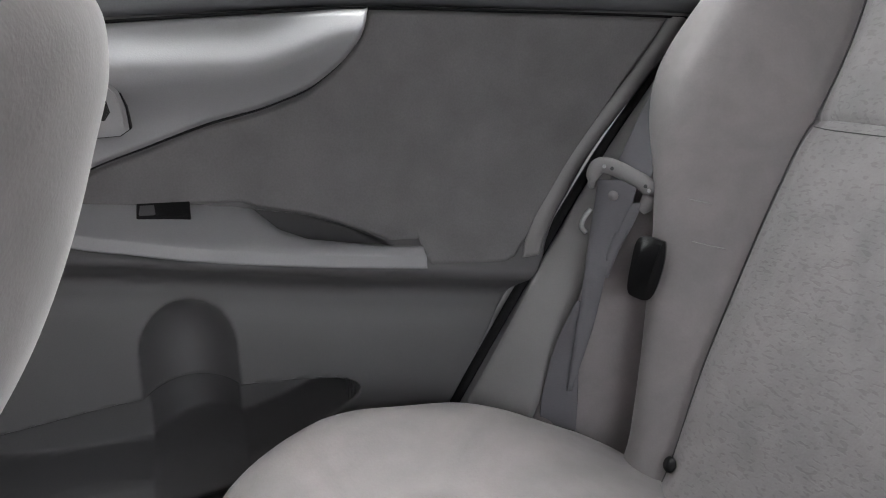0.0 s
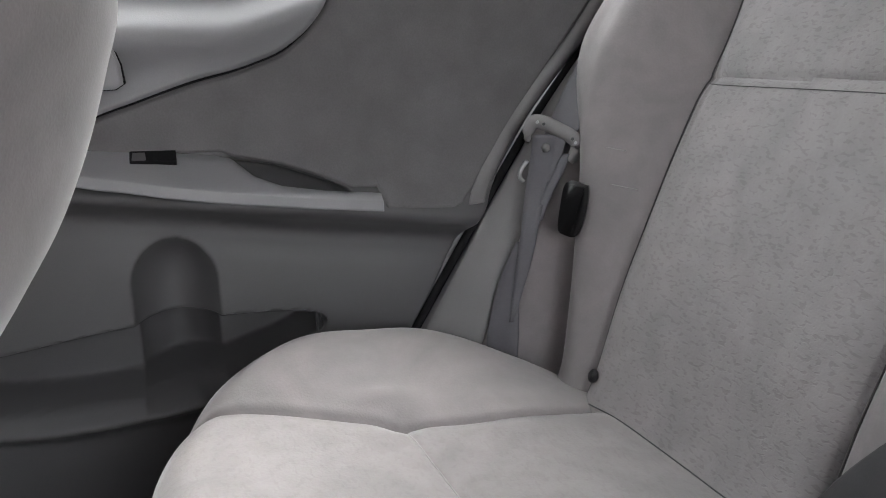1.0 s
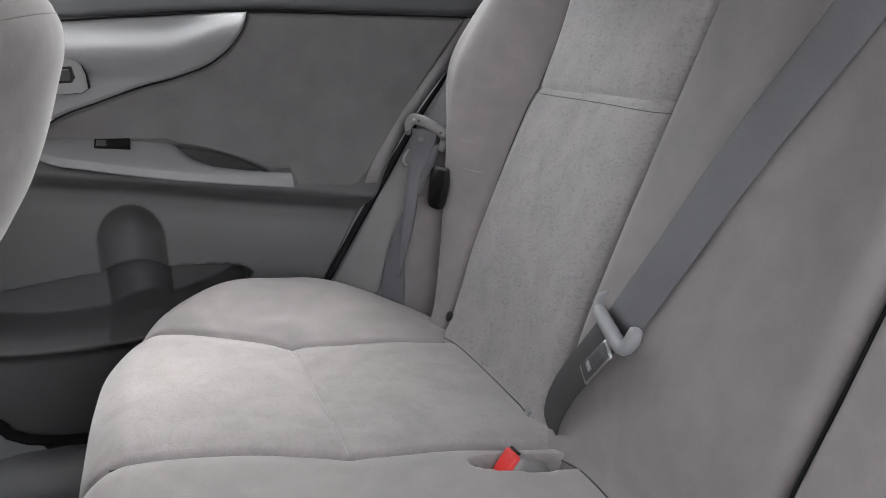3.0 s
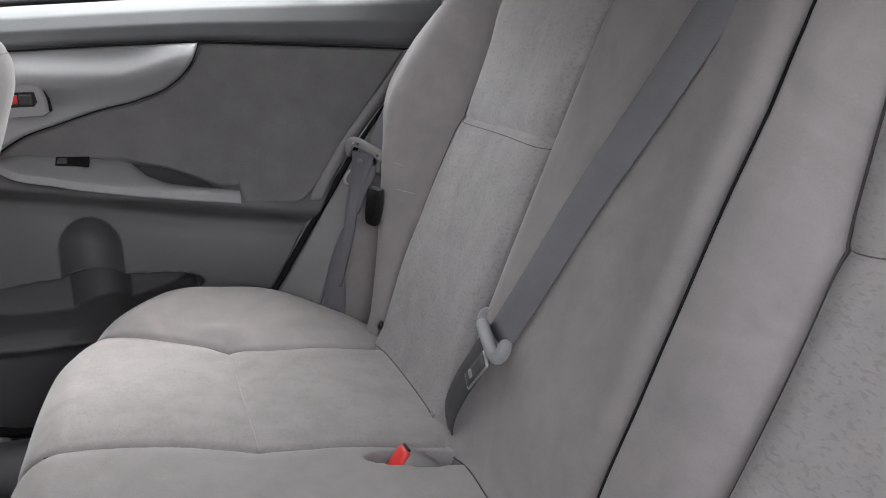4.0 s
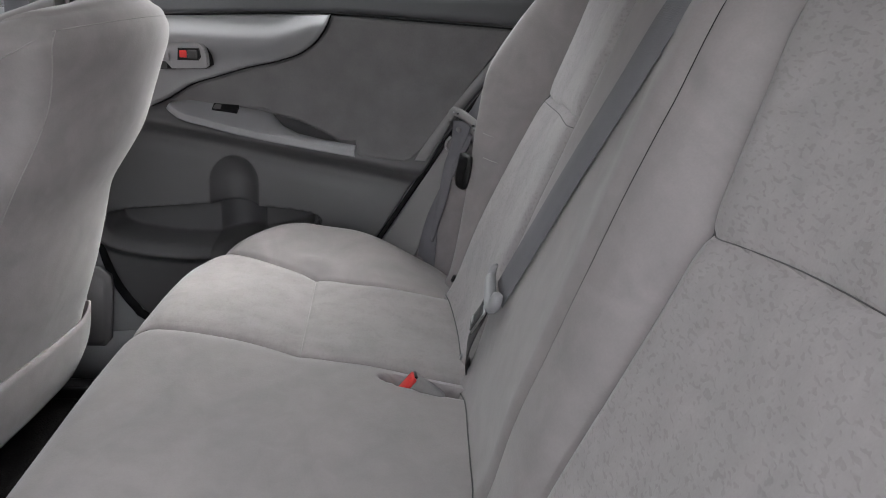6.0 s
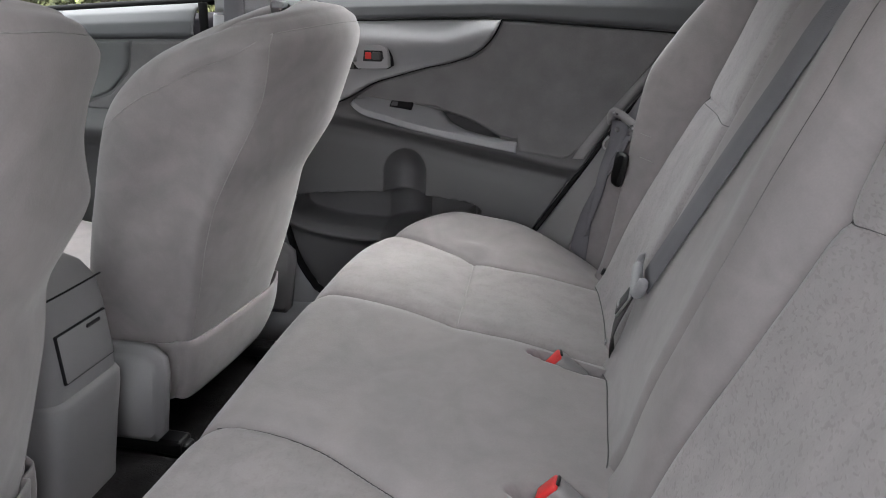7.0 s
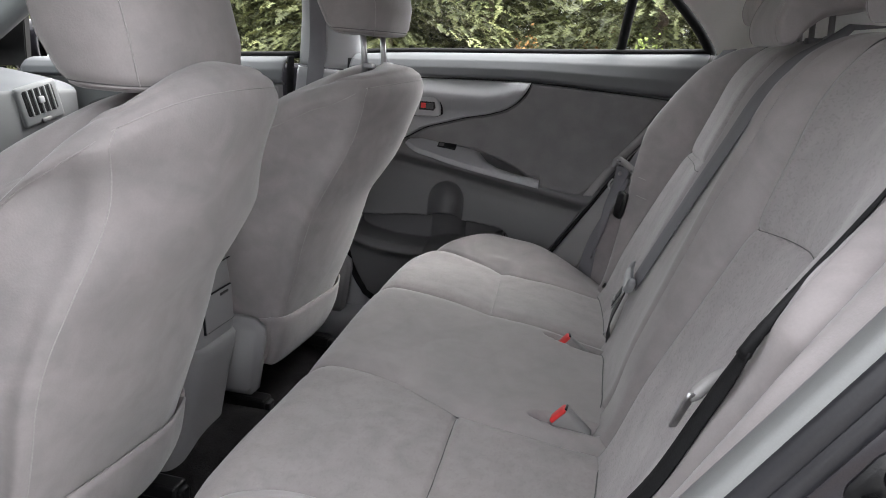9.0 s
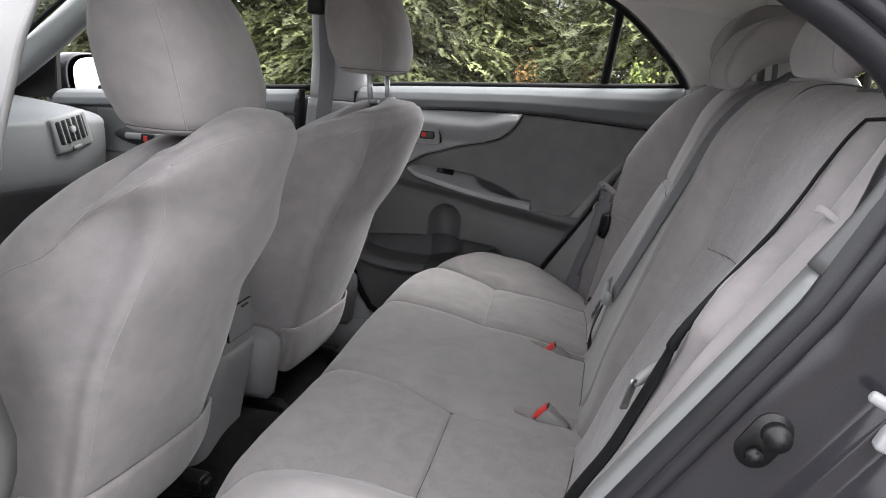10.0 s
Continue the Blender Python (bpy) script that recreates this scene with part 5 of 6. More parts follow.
def sill(s):
    xs = np.linspace(-1.7, -0.10, 60)
    prof = [(0.66, 0.02), (0.662, 0.07), (0.672, 0.092), (0.70, 0.10), (0.735, 0.10), (0.75, 0.09), (0.755, 0.03)]
    rows = [np.stack([xs, s * y + 0 * xs, z + 0 * xs], 1) for y, z in prof]
    ob = sheet("sill", np.array(rows), TRIM, None, flip=s > 0, thick=0.004)
    tube("sill_joint", [(-0.635, s * (y - 0.0012), z) for y, z in prof[:4]], 0.0014, BLACK, ob, n=6)
    tagged(ob, "light grey plastic scuff plate along the door sill", "door sill", "door sills", "structure")


sill(1)
sill(-1)


def front_door():
    root = thing("front_door", (-1.3, 0.74, 0.10), "grey closed front passenger door", "car door")
    xs = np.linspace(-1.75, -0.925, 100)
    low = lambda x: np.interp(x, [-1.75, -1.4, -0.9], [0.665, 0.69, 0.715])
    rows = []
    for s in np.linspace(0, 1, 20):
        z = low(xs) + (window_low(xs) + 0.003 - low(xs)) * s
        y = np.interp(s, [0, 0.05, 0.15, 0.5, 0.8, 0.95, 1.0], [0.708, 0.694, 0.688, 0.694, 0.710, 0.730, 0.748])
        rows.append(np.stack([xs, y + 0 * xs, z], 1))
    sheet("window_pad", np.array(rows), PAD, root, "slate grey padded strip under the window", thick=0.004)
    zs = np.linspace(0.10, 0.72, 60)
    X, Z = np.meshgrid(xs, zs, indexing="ij")
    Z = np.minimum(Z, low(X))
    Y = smooth_interp(Z, [0.1, 0.30, 0.45, 0.50, 0.54, 0.62, 0.72], [0.72, 0.71, 0.705, 0.665, 0.69, 0.71, 0.695])
    w = np.zeros((99, 59), int)
    regions(np.stack([X, Y, Z], 2), w, ["door_panel"], [LOWER], root, flip=True)
    xt = np.linspace(-1.60, -1.085, 60)
    tl = lambda x: np.interp(x, [-1.74, -1.25, -1.15, -1.10, -1.085], [0.535, 0.545, 0.585, 0.64, 0.70])
    flat = lambda X, Z: smooth_interp(Z, [0.1, 0.30, 0.45, 0.50, 0.54, 0.62, 0.72], [0.72, 0.71, 0.705, 0.665, 0.69, 0.71, 0.695])
    sheet("upper_trim", columns(xt, tl, lambda x: low(x) - 0.002, 30, flat, 0.006), FASCIA, root, "pale grey upper trim, dimmed against the windscreen light", flip=False)
    xi = np.linspace(-1.22, -0.935, 50)
    il = lambda x: 0.545 + 0 * x
    ih = lambda x: np.where(x < -1.085, tl(x) - 0.004, low(x) - 0.003)
    sheet("cloth_insert", columns(xi, il, ih, 30, flat, 0.004), DOORFAB, root, "dark grey cloth insert")
    part("handle_cup", plate([tuple(p) for p in spline([(-1.525, 0.595), (-1.50, 0.618), (-1.44, 0.630), (-1.32, 0.632), (-1.28, 0.612), (-1.31, 0.584), (-1.44, 0.570)], 28, True)], 0.690, 0.715, 0.003), CAP, root, "hollow behind the inner handle", True)
    part("handle_lever", box((0.19, 0.016, 0.020), (-1.385, 0.680, 0.603), 0.007, (0, -3, 0), 3), TRIM, root, "", True)
    part("lock_tab", box((0.045, 0.012, 0.030), (-1.395, 0.672, 0.597), 0.003), DARK, root)
    part("lock_mark", box((0.012, 0.003, 0.018), (-1.400, 0.665, 0.597), 0.001), RED, root, "red unlocked mark")
    zs = np.linspace(0.14, 0.79, 30)
    tube("seal", np.stack([-0.915 + 0 * zs, 0.722 + 0 * zs, zs], 1), 0.010, BLACK, root, "black rubber door seal", n=10)
    xs = np.linspace(-1.62, -0.90, 50)
    tube("window_gasket", np.stack([xs, 0.752 + 0 * xs, window_low(xs) + 0.005], 1), 0.010, BLACK, root, n=8)
    part("mirror_triangle", plate([(-1.765, 0.688), (-1.965, 0.672), (-1.765, 0.835)], 0.735, 0.76, 0.003), DARK, root, "black triangular mirror foot")
    rows = []
    for t in np.linspace(0, 1, 8):
        xs = np.linspace(-1.64, -0.90, 20)
        hi = np.interp(xs, [-1.64, -1.35, -0.90], [0.88, 1.06, 1.12])
        z = window_low(xs) + (hi - window_low(xs)) * t
        rows.append(np.stack([xs, upper_y(z) + 0.010, z], 1))
    g = sheet("pane", np.array(rows), GLASS, root, "clear window glass")
    g.visible_shadow = False
    return root


front_door()


def a_pillar(s):
    c = spline([(-2.02, s * 0.70, 0.68), (-1.86, s * 0.69, 0.785), (-1.70, s * 0.675, 0.895), (-1.563, s * 0.66, 0.99), (-1.35, s * 0.635, 1.09), (-1.05, s * 0.60, 1.15)], 40)
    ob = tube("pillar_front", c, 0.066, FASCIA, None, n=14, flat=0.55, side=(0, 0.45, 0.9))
    tagged(ob, "light grey windscreen pillar trim, dimmed against the strong light", "car trim", "windscreen pillars", "structure")


a_pillar(1)
a_pillar(-1)


def roof_rail(s):
    c = spline([(-1.10, s * 0.600, 1.13), (-0.7, s * 0.60, 1.15), (-0.2, s * 0.60, 1.135), (0.05, s * 0.595, 1.12), (0.3, s * 0.56, 1.09)], 40)
    ob = tube("roof_rail", c, 0.040, HEADLINER, None, n=12)
    tagged(ob, "pale grey trim along the roof edge", "car trim", "roof edge trims", "structure")


roof_rail(1)
roof_rail(-1)


def dashboard():
    root = thing("dashboard", (-1.65, 0, 0.05), "grey dashboard with a slatted air vent at its end", "dashboard")
    prof = spline([(-2.05, 0.70), (-1.80, 0.685), (-1.62, 0.668), (-1.545, 0.650), (-1.532, 0.615), (-1.530, 0.555), (-1.535, 0.50), (-1.55, 0.45), (-1.60, 0.38), (-1.68, 0.25), (-1.72, 0.10)], 60)
    ys = np.linspace(-0.68, 0.66, 60)
    rows = [np.stack([x + 0 * ys, ys, z + 0 * ys], 1) for x, z in prof]
    P = np.array(rows)
    P[:, :, 0] -= 0.10 * (1 - (np.abs(ys) / 0.68) ** 2)[None, :]
    w = np.zeros((59, 59), int)
    zc = P[:-1, :-1, 2]
    w[zc < 0.645] = 1
    w[zc < 0.455] = 2
    regions(P, w, ["top_pad", "fascia", "lower_panel"], [PAD, FASCIA, LOWER], root, flip=True, labels=["slate grey top pad", "pale grey fascia, dimmed against the windscreen light", "mid grey lower panel"])
    m = pose(-1.566, 0.545, 0.610, 0, 0, 0) @ pose(0, 0, 0, 14, -4, -12)

    def add(name, bm, mat, parent, label=""):
        bmesh.ops.transform(bm, matrix=m, verts=bm.verts)
        return part(name, bm, mat, parent, label, True)
    vent = add("air_vent", box((0.020, 0.130, 0.108), (-0.002, 0, 0), 0.010, seg=3), FASCIA, root, "pale vent surround, dimmed with the fascia")
    add("vent_well", box((0.012, 0.100, 0.072), (0.0040, 0, 0.008), 0.006), BLACK, vent)
    for k in range(5):
        add("slat", box((0.014, 0.006, 0.070), (0.006, -0.036 + 0.018 * k, 0.008), 0.0015, (0, 0, 20)), FASCIA, vent)
    add("knob", box((0.012, 0.016, 0.018), (0.012, 0.0, 0.010), 0.003), TRIM, vent)
    add("wheel", box((0.012, 0.030, 0.012), (0.008, 0.0, -0.045), 0.003), LOWER, vent)
    return root


dashboard()


def wing_mirror():
    root = thing("wing_mirror", (-1.70, 0.82, 0.70), "dark grey wing mirror outside the front door", "wing mirror")
    rows = []
    for k, (dx, s) in enumerate(((-0.11, 0.30), (-0.10, 0.62), (-0.07, 0.86), (-0.03, 0.97), (0.01, 1.0), (0.03, 0.98), (0.035, 0.93), (0.028, 0.90))):
        ring = []
        for th in np.linspace(0, 2 * math.pi, 36, endpoint=False):
            c, d = math.cos(th), math.sin(th)
            ring.append((-1.778 + dx + 0.041 * s * math.copysign(abs(c) ** 0.6, c) - 0.007 * s * math.copysign(abs(d) ** 0.7, d), 0.915 + 0.115 * s * math.copysign(abs(c) ** 0.6, c), 0.748 + 0.084 * s * math.copysign(abs(d) ** 0.7, d)))
        rows.append(ring)
    V = np.array(rows)
    m, n = V.shape[:2]
    put("shell", V.reshape(-1, 3), grid_faces(m, n, True) + [list(range(n))[::-1]], PAINT, root)
    pane = [(-1.752 + 0.031 * math.copysign(abs(math.cos(t)) ** 0.6, math.cos(t)) - 0.006 * math.copysign(abs(math.sin(t)) ** 0.7, math.sin(t)), 0.925 + 0.086 * math.copysign(abs(math.cos(t)) ** 0.6, math.cos(t)), 0.748 + 0.068 * math.copysign(abs(math.sin(t)) ** 0.7, math.sin(t))) for t in np.linspace(0, 2 * math.pi, 36, endpoint=False)]
    put("mirror_pane", pane, [list(range(36))], MIRROR, root, "silvered mirror pane", smooth=False)
    part("arm", box((0.06, 0.09, 0.035), (-1.79, 0.80, 0.69), 0.01, (0, 0, 0), 3), DARK, root, "black mirror arm", True)
    return root


wing_mirror()


# ---- near side: body round the open rear door ----
def opening(n):
    """The rear edge of the near rear door's opening, from the sill up to the roof."""
    pts = [(-0.24, -0.72, 0.10), (-0.19, -0.725, 0.20), (-0.11, -0.735, 0.33), (-0.025, -0.735, 0.46), (0.018, -0.735, 0.533), (0.111, -0.735, 0.685), (0.172, -0.735, 0.787), (0.206, -0.73, 0.85), (0.214, -0.725, 0.89), (0.196, -0.712, 0.93), (0.155, -0.70, 0.965), (0.105, -0.68, 0.998), (0.03, -0.645, 1.045), (-0.08, -0.62, 1.10), (-0.30, -0.61, 1.135), (-0.70, -0.61, 1.145)]
    return spline(pts, n)


def near_body():
    root = thing("body_side", (0.2, -0.82, 0.0), "dark grey metallic body side round the open rear door", "car body", kind="structure")
    c = opening(120)
    tan = np.gradient(c, axis=0)
    tan /= np.linalg.norm(tan, axis=1)[:, None]
    out = np.stack([tan[:, 2], 0 * tan[:, 0], -tan[:, 0]], 1)
    out /= np.linalg.norm(out, axis=1)[:, None]
    yy = np.array([0, -1.0, 0])
    lift = np.interp(c[:, 2], [0.75, 0.85], [1.0, 0.0])[:, None]
    tube("seal", c + out * (0.004 + 0.011 * lift) + yy * (-0.016 + 0.014 * lift), 0.0115 + 0.007 * (1 - lift[:, 0]), RUBBER, root, "black rubber door seal", n=12)
    tube("seal", c + out * (0.018 + 0.009 * lift) + yy * 0.004, 0.0095, RUBBER, root, n=12)
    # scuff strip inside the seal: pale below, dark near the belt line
    # the strip's pale tone is dimmed to offset strong light from outside
    for name, z0, z1, mat, label in (("scuff_strip", 0.0, 0.776, FASCIA, "pale plastic strip inside the seal, dimmed against the outside light"), ("corner_cap", 0.764, 0.868, CAP, "dark plastic corner cap")):
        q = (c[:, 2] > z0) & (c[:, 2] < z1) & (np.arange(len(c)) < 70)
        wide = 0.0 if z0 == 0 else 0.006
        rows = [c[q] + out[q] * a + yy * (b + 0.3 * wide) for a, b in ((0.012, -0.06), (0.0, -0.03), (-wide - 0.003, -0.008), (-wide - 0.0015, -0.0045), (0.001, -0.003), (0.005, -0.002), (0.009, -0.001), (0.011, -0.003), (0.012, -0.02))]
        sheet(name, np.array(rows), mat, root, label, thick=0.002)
    steps = [(0.020, -0.012), (0.030, 0.002), (0.037, 0.009), (0.085, 0.013), (0.100, 0.016), (0.106, 0.024), (0.112, 0.028), (0.118, 0.027), (0.130, 0.040), (0.150, 0.065), (0.165, 0.10)]
    rows = [c + out * (a - 0.02 * (1 - lift)) + yy * b for a, b in steps]
    sheet("door_jamb", np.array(rows), PAINT, root, "dark painted door jamb", thick=0.003)
    rows = [c + out * (a - 0.02 * (1 - lift)) + yy * b for a, b in ((0.165, 0.10), (0.18, 0.110), (0.26, 0.115), (0.45, 0.112))]
    sheet("outer_panel", np.array(rows), PAINT, root)
    # striker with its plate
    k = int(np.argmin(np.abs(c[:60, 2] - 0.648)))
    p = c[k] + out[k] * 0.059 + yy * 0.014
    d = np.array([0.50, 0, 0.866])
    e = np.array([-0.866, 0, 0.50])
    o = []
    for th in np.linspace(0, 2 * math.pi, 32, endpoint=False):
        q = p + d * (0.011 * np.sign(math.cos(th)) + 0.0165 * math.cos(th)) + e * 0.0165 * math.sin(th)
        o.append((q[0], q[2]))
    strike = part("striker_plate", plate(o, p[1] - 0.004, p[1] + 0.004, 0.002), DARK, root, "black oval striker plate", True)
    part("striker_pin", disc(0.0115, 0.020, tuple(p + d * 0.012 + np.array([0, -0.013, 0])), (90, 0, 0), 24, 0.004), DARK, strike, "round striker pin", True)
    part("bolt", disc(0.008, 0.010, tuple(p - d * 0.014 + np.array([0, -0.008, 0])), (90, 0, 0), 6, 0.001), DARK, strike, "", True)
    return root


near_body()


def open_door():
    """The near rear door, swung out on its hinges, which lets the light in only past its edge."""
    root = thing("open_rear_door", (-0.62, -0.79, 0.0), "dark grey rear door standing open, pale grey inside", "car door")
    m = Matrix.Translation((-0.62, -0.80, 0.0)) @ pose(0, 0, 0, 0, 0, -68)

    def swung(name, rows, mat, label="", thick=0.0, flip=False):
        P = np.array(rows)
        q = np.array([m @ Vector(v) for v in P.reshape(-1, 3)]).reshape(P.shape)
        return sheet(name, q, mat, root, label, thick=thick, flip=flip)
    zs = np.linspace(-0.02, 0.86, 24)
    end = smooth_interp(zs, [-0.02, 0.20, 0.45, 0.70, 0.86], [0.42, 0.52, 0.66, 0.80, 0.84])
    skin = [np.stack([0.02 + (end - 0.02) * t, -0.055 + 0.04 * ((zs - 0.40) / 0.46) ** 2, zs], 1) for t in np.linspace(0, 1, 20)]
    swung("outer_skin", skin, PAINT, "dark grey painted skin", 0.004)
    liner = [np.stack([0.03 + (end - 0.05) * t, 0.045 + 0.018 * np.exp(-((zs - 0.50) / 0.05) ** 2), zs], 1) for t in np.linspace(0, 1, 20)]
    swung("inner_trim", liner, LOWER, "grey inner trim", 0.004, True)
    edge = np.concatenate([[(0.02, 0.0, z) for z in np.linspace(0.0, 0.85, 12)], [(0.02 + 0.16 * k, 0.0, 0.86 + 0.10 * k - 0.01 * k * k) for k in np.linspace(0.2, 4, 14)], [(x, 0, z) for x, z in ((0.74, 1.08), (0.82, 0.97), (0.83, 0.86), (0.80, 0.70), (0.66, 0.45), (0.42, 0.0))]])
    tube("door_frame", [tuple(m @ Vector(v)) for v in edge], 0.022, PAINT, root, "painted edge and window frame", n=10)
    return root


open_door()


# ---- outer belts of the bench ----
def outer_belt(s, yo):
    root = thing("outer_seat_belt", (0.0, s * 0.62, 0.33), "grey outer seat belt hanging beside the backrest", "seat belt", "outer belts")
    up = spline([(0.015, s * (0.640 + yo), 0.600), (0.045, s * (0.642 + yo), 0.66), (0.085, s * (0.645 + yo), 0.73), (0.14, s * (0.64 + yo), 0.82), (0.19, s * (0.60 + yo), 0.90)], 24)
    strap("shoulder_webbing", up, [(0.5, -s * 0.85, 0.1)] * 24, 0.0235, 0.002, BELT, root)
    flat = (0.8, -0.6 * s, 0.0)
    fold = spline([(0.000, s * 0.636, 0.606), (-0.003, s * 0.638, 0.580), (-0.009, s * 0.642, 0.552), (-0.022, s * 0.636, 0.508), (-0.029, s * 0.636, 0.461), (-0.038, s * 0.636, 0.415), (-0.046, s * 0.641, 0.365)], 36)
    strap("folded_webbing", fold, [(0.8 - 0.25 * math.sin(k / 6), -s * 0.6, 0.12 * math.sin(k / 4)) for k in range(36)], np.interp(np.arange(36), [0, 6, 12, 18, 26, 35], [0.021, 0.021, 0.016, 0.0115, 0.009, 0.003]), 0.005, BELT, root)
    crease = spline([(0.012, s * 0.624, 0.583), (0.006, s * 0.628, 0.556), (-0.007, s * 0.628, 0.528), (-0.014, s * 0.629, 0.500)], 16)
    strap("turned_edge", crease, [flat] * 16, np.linspace(0.010, 0.003, 16), 0.003, BELT, root)
    low = spline([(-0.034, s * 0.645, 0.470), (-0.040, s * 0.647, 0.440), (-0.049, s * 0.648, 0.400), (-0.055, s * 0.647, 0.352), (-0.058, s * 0.646, 0.300), (-0.060, s * 0.645, 0.25)], 24)
    strap("lap_webbing", low, [flat] * 24, np.interp(np.arange(24), [0, 6, 14, 23], [0.004, 0.013, 0.021, 0.0235]), 0.002, BELT, root)
    bar = spline([(-0.022, s * 0.652, 0.596), (-0.022, s * 0.651, 0.610), (-0.016, s * 0.647, 0.621), (-0.004, s * 0.638, 0.619), (0.010, s * 0.628, 0.611), (0.022, s * 0.619, 0.603), (0.027, s * 0.615, 0.594), (0.025, s * 0.617, 0.582), (0.020, s * 0.620, 0.573)], 48)
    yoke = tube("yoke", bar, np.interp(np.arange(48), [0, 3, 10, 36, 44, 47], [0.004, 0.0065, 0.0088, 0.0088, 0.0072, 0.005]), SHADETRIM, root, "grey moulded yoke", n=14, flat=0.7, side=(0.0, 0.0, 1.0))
    for k in (14, 17, 30, 33):
        part("rivet", disc(0.0019, 0.003, tuple(bar[k] + np.array([-0.0045, -s * 0.006, 0.0])), (90, 0, -37 * s), 12), CHROME if k in (14, 33) else CAP, yoke)
    part("button", disc(0.0055, 0.003, (-0.007, s * 0.633, 0.590), (90, 0, -37 * s), 20, 0.001), SHADETRIM, root, "round grey stop button", True)
    blade = spline([(-0.020, s * 0.655, 0.572), (-0.027, s * 0.657, 0.562), (-0.029, s * 0.658, 0.552), (-0.024, s * 0.656, 0.545)], 14)
    tube("blade", blade, 0.0028, CHROME, root, "bright steel tongue blade", n=8, flat=0.5, side=(0.8, -0.6 * s, 0))
    return root


outer_belt(1, 0.0)


def near_belt():
    root = thing("outer_seat_belt", (0.05, -0.52, 0.33), "outer seat belt along the edge of the backrest, blackened as a shadow gap", "seat belt", "outer belts")
    zs = np.concatenate([np.linspace(0.885, 0.64, 40), np.linspace(0.63, 0.36, 24)])
    run = np.array([(back_x(y, z) - 0.005, y - 0.004, z + 0.003) for y, z in zip(near_out(zs), zs)])
    run = np.concatenate([spline([(0.252, -0.596, 0.8935), (0.243, -0.570, 0.8915), tuple(run[0])], 8)[:-1], run])
    wide = np.interp(run[:, 2], [0.36, 0.44, 0.55, 0.62, 0.65, 0.70, 0.74, 0.80], [0.010, 0.010, 0.0090, 0.0085, 0.0060, 0.0038, 0.0027, 0.0021])
    k = int(np.searchsorted(-run[:, 2], -0.66))
    # webbing coloured black: the shadow gap along the side cushion is painted in
    tube("shoulder_webbing", run[:k + 2], wide[:k + 2], BLACK, root, n=8)
    strap("lap_webbing", run[k:], [(-0.35, 0.9, 0.2)] * (len(run) - k), wide[k:], 0.003, BLACK, root, "lap webbing with shade put into its colour")
    a, b = np.array([0.078, -0.572, 0.612]), np.array([0.044, -0.594, 0.589])
    q = np.array([a + (b - a) * k + np.array([0, 0, 0.004 * math.sin(math.pi * k)]) for k in np.linspace(0, 1, 14)])
    tube("yoke", q, 0.0085 * np.sqrt(np.clip(np.sin(np.pi * np.linspace(0.06, 0.94, 14)) * 1.6, 0, 1)), SHADETRIM, root, "grey moulded yoke", n=12, flat=0.75, side=(0.6, 0, 0.8))
    e = np.array([0.040, -0.557, 0.543])
    strap("blade", [b + (e - b) * k for k in np.linspace(-0.2, 1, 5)], [(0.45, 0.85, -0.3)] * 5, 0.009, 0.003, CHROME, root, "bright steel tongue blade")
    strap("blade_hole", [b + (e - b) * k + np.array([-0.001, -0.0015, 0.001]) for k in np.linspace(0.35, 0.8, 4)], [(0.45, 0.85, -0.3)] * 4, 0.0045, 0.003, DARK, root, "dark hole in the blade")
    return root


near_belt()


def strap_loop(s):
    root = thing("trim_loop", (-0.005, s * 0.578, 0.525), "black oval loop on the side cushion", "trim loop")
    o = spline([(-0.014, 0.034), (0.010, 0.036), (0.016, 0.03), (0.017, 0.0), (0.010, -0.034), (-0.008, -0.037), (-0.017, -0.03), (-0.018, 0.0)], 40, True)
    m = Matrix.Translation((0.005, s * 0.581, 0.523)) @ pose(0, 0, 0, 0, 6, -52 * s) @ Matrix.Diagonal((0.92, 1, 0.9, 1))
    bm = plate([tuple(p) for p in o], -0.006, 0.006, 0.003)
    bmesh.ops.transform(bm, matrix=m, verts=bm.verts)
    part("plate", bm, DARK, root, "", True)
    return root


strap_loop(1)


def guide_loop():
    root = thing("belt_guide_loop", (0.16, -0.69, 0.81), "small pale strap loop on the side cushion", "strap")
    p = spline([(0.172, -0.654, 0.810), (0.174, -0.664, 0.811), (0.181, -0.670, 0.807), (0.190, -0.674, 0.800), (0.200, -0.668, 0.795)], 20)
    strap("band", p, [(0.35, 0.1, 0.9)] * 20, 0.0035, 0.003, FABRIC, root)
    return root


guide_loop()


def door_plug():
    root = thing("jamb_plug", (0.215, -0.765, 0.66), "pale plastic plug on the painted door jamb", "plug")
    part("cap", box((0.012, 0.014, 0.022), (0.224, -0.772, 0.654), 0.004, (0, 20, 0), 3), TRIM, root, "", True)
    part("pin", box((0.022, 0.010, 0.010), (0.214, -0.776, 0.685), 0.004, (0, 25, 0), 3), TRIM, root, "", True)
    return root


door_plug()


# ---- outside ----
def ground():
    xs = np.linspace(-1, 1, 60)
    k = np.sign(xs) * np.abs(xs) ** 2.2 * 1500
    X, Y = np.meshgrid(k, k, indexing="ij")
    Z = -0.42 + 0.05 * np.sin(0.7 * X) * np.sin(0.9 * Y) * (np.hypot(X, Y) < 60)
    ob = sheet("ground", np.stack([X, Y, Z], 2), EARTH, None, flip=True)
    tagged(ob, "brown needle and leaf litter on the ground", "ground", kind="structure")


ground()


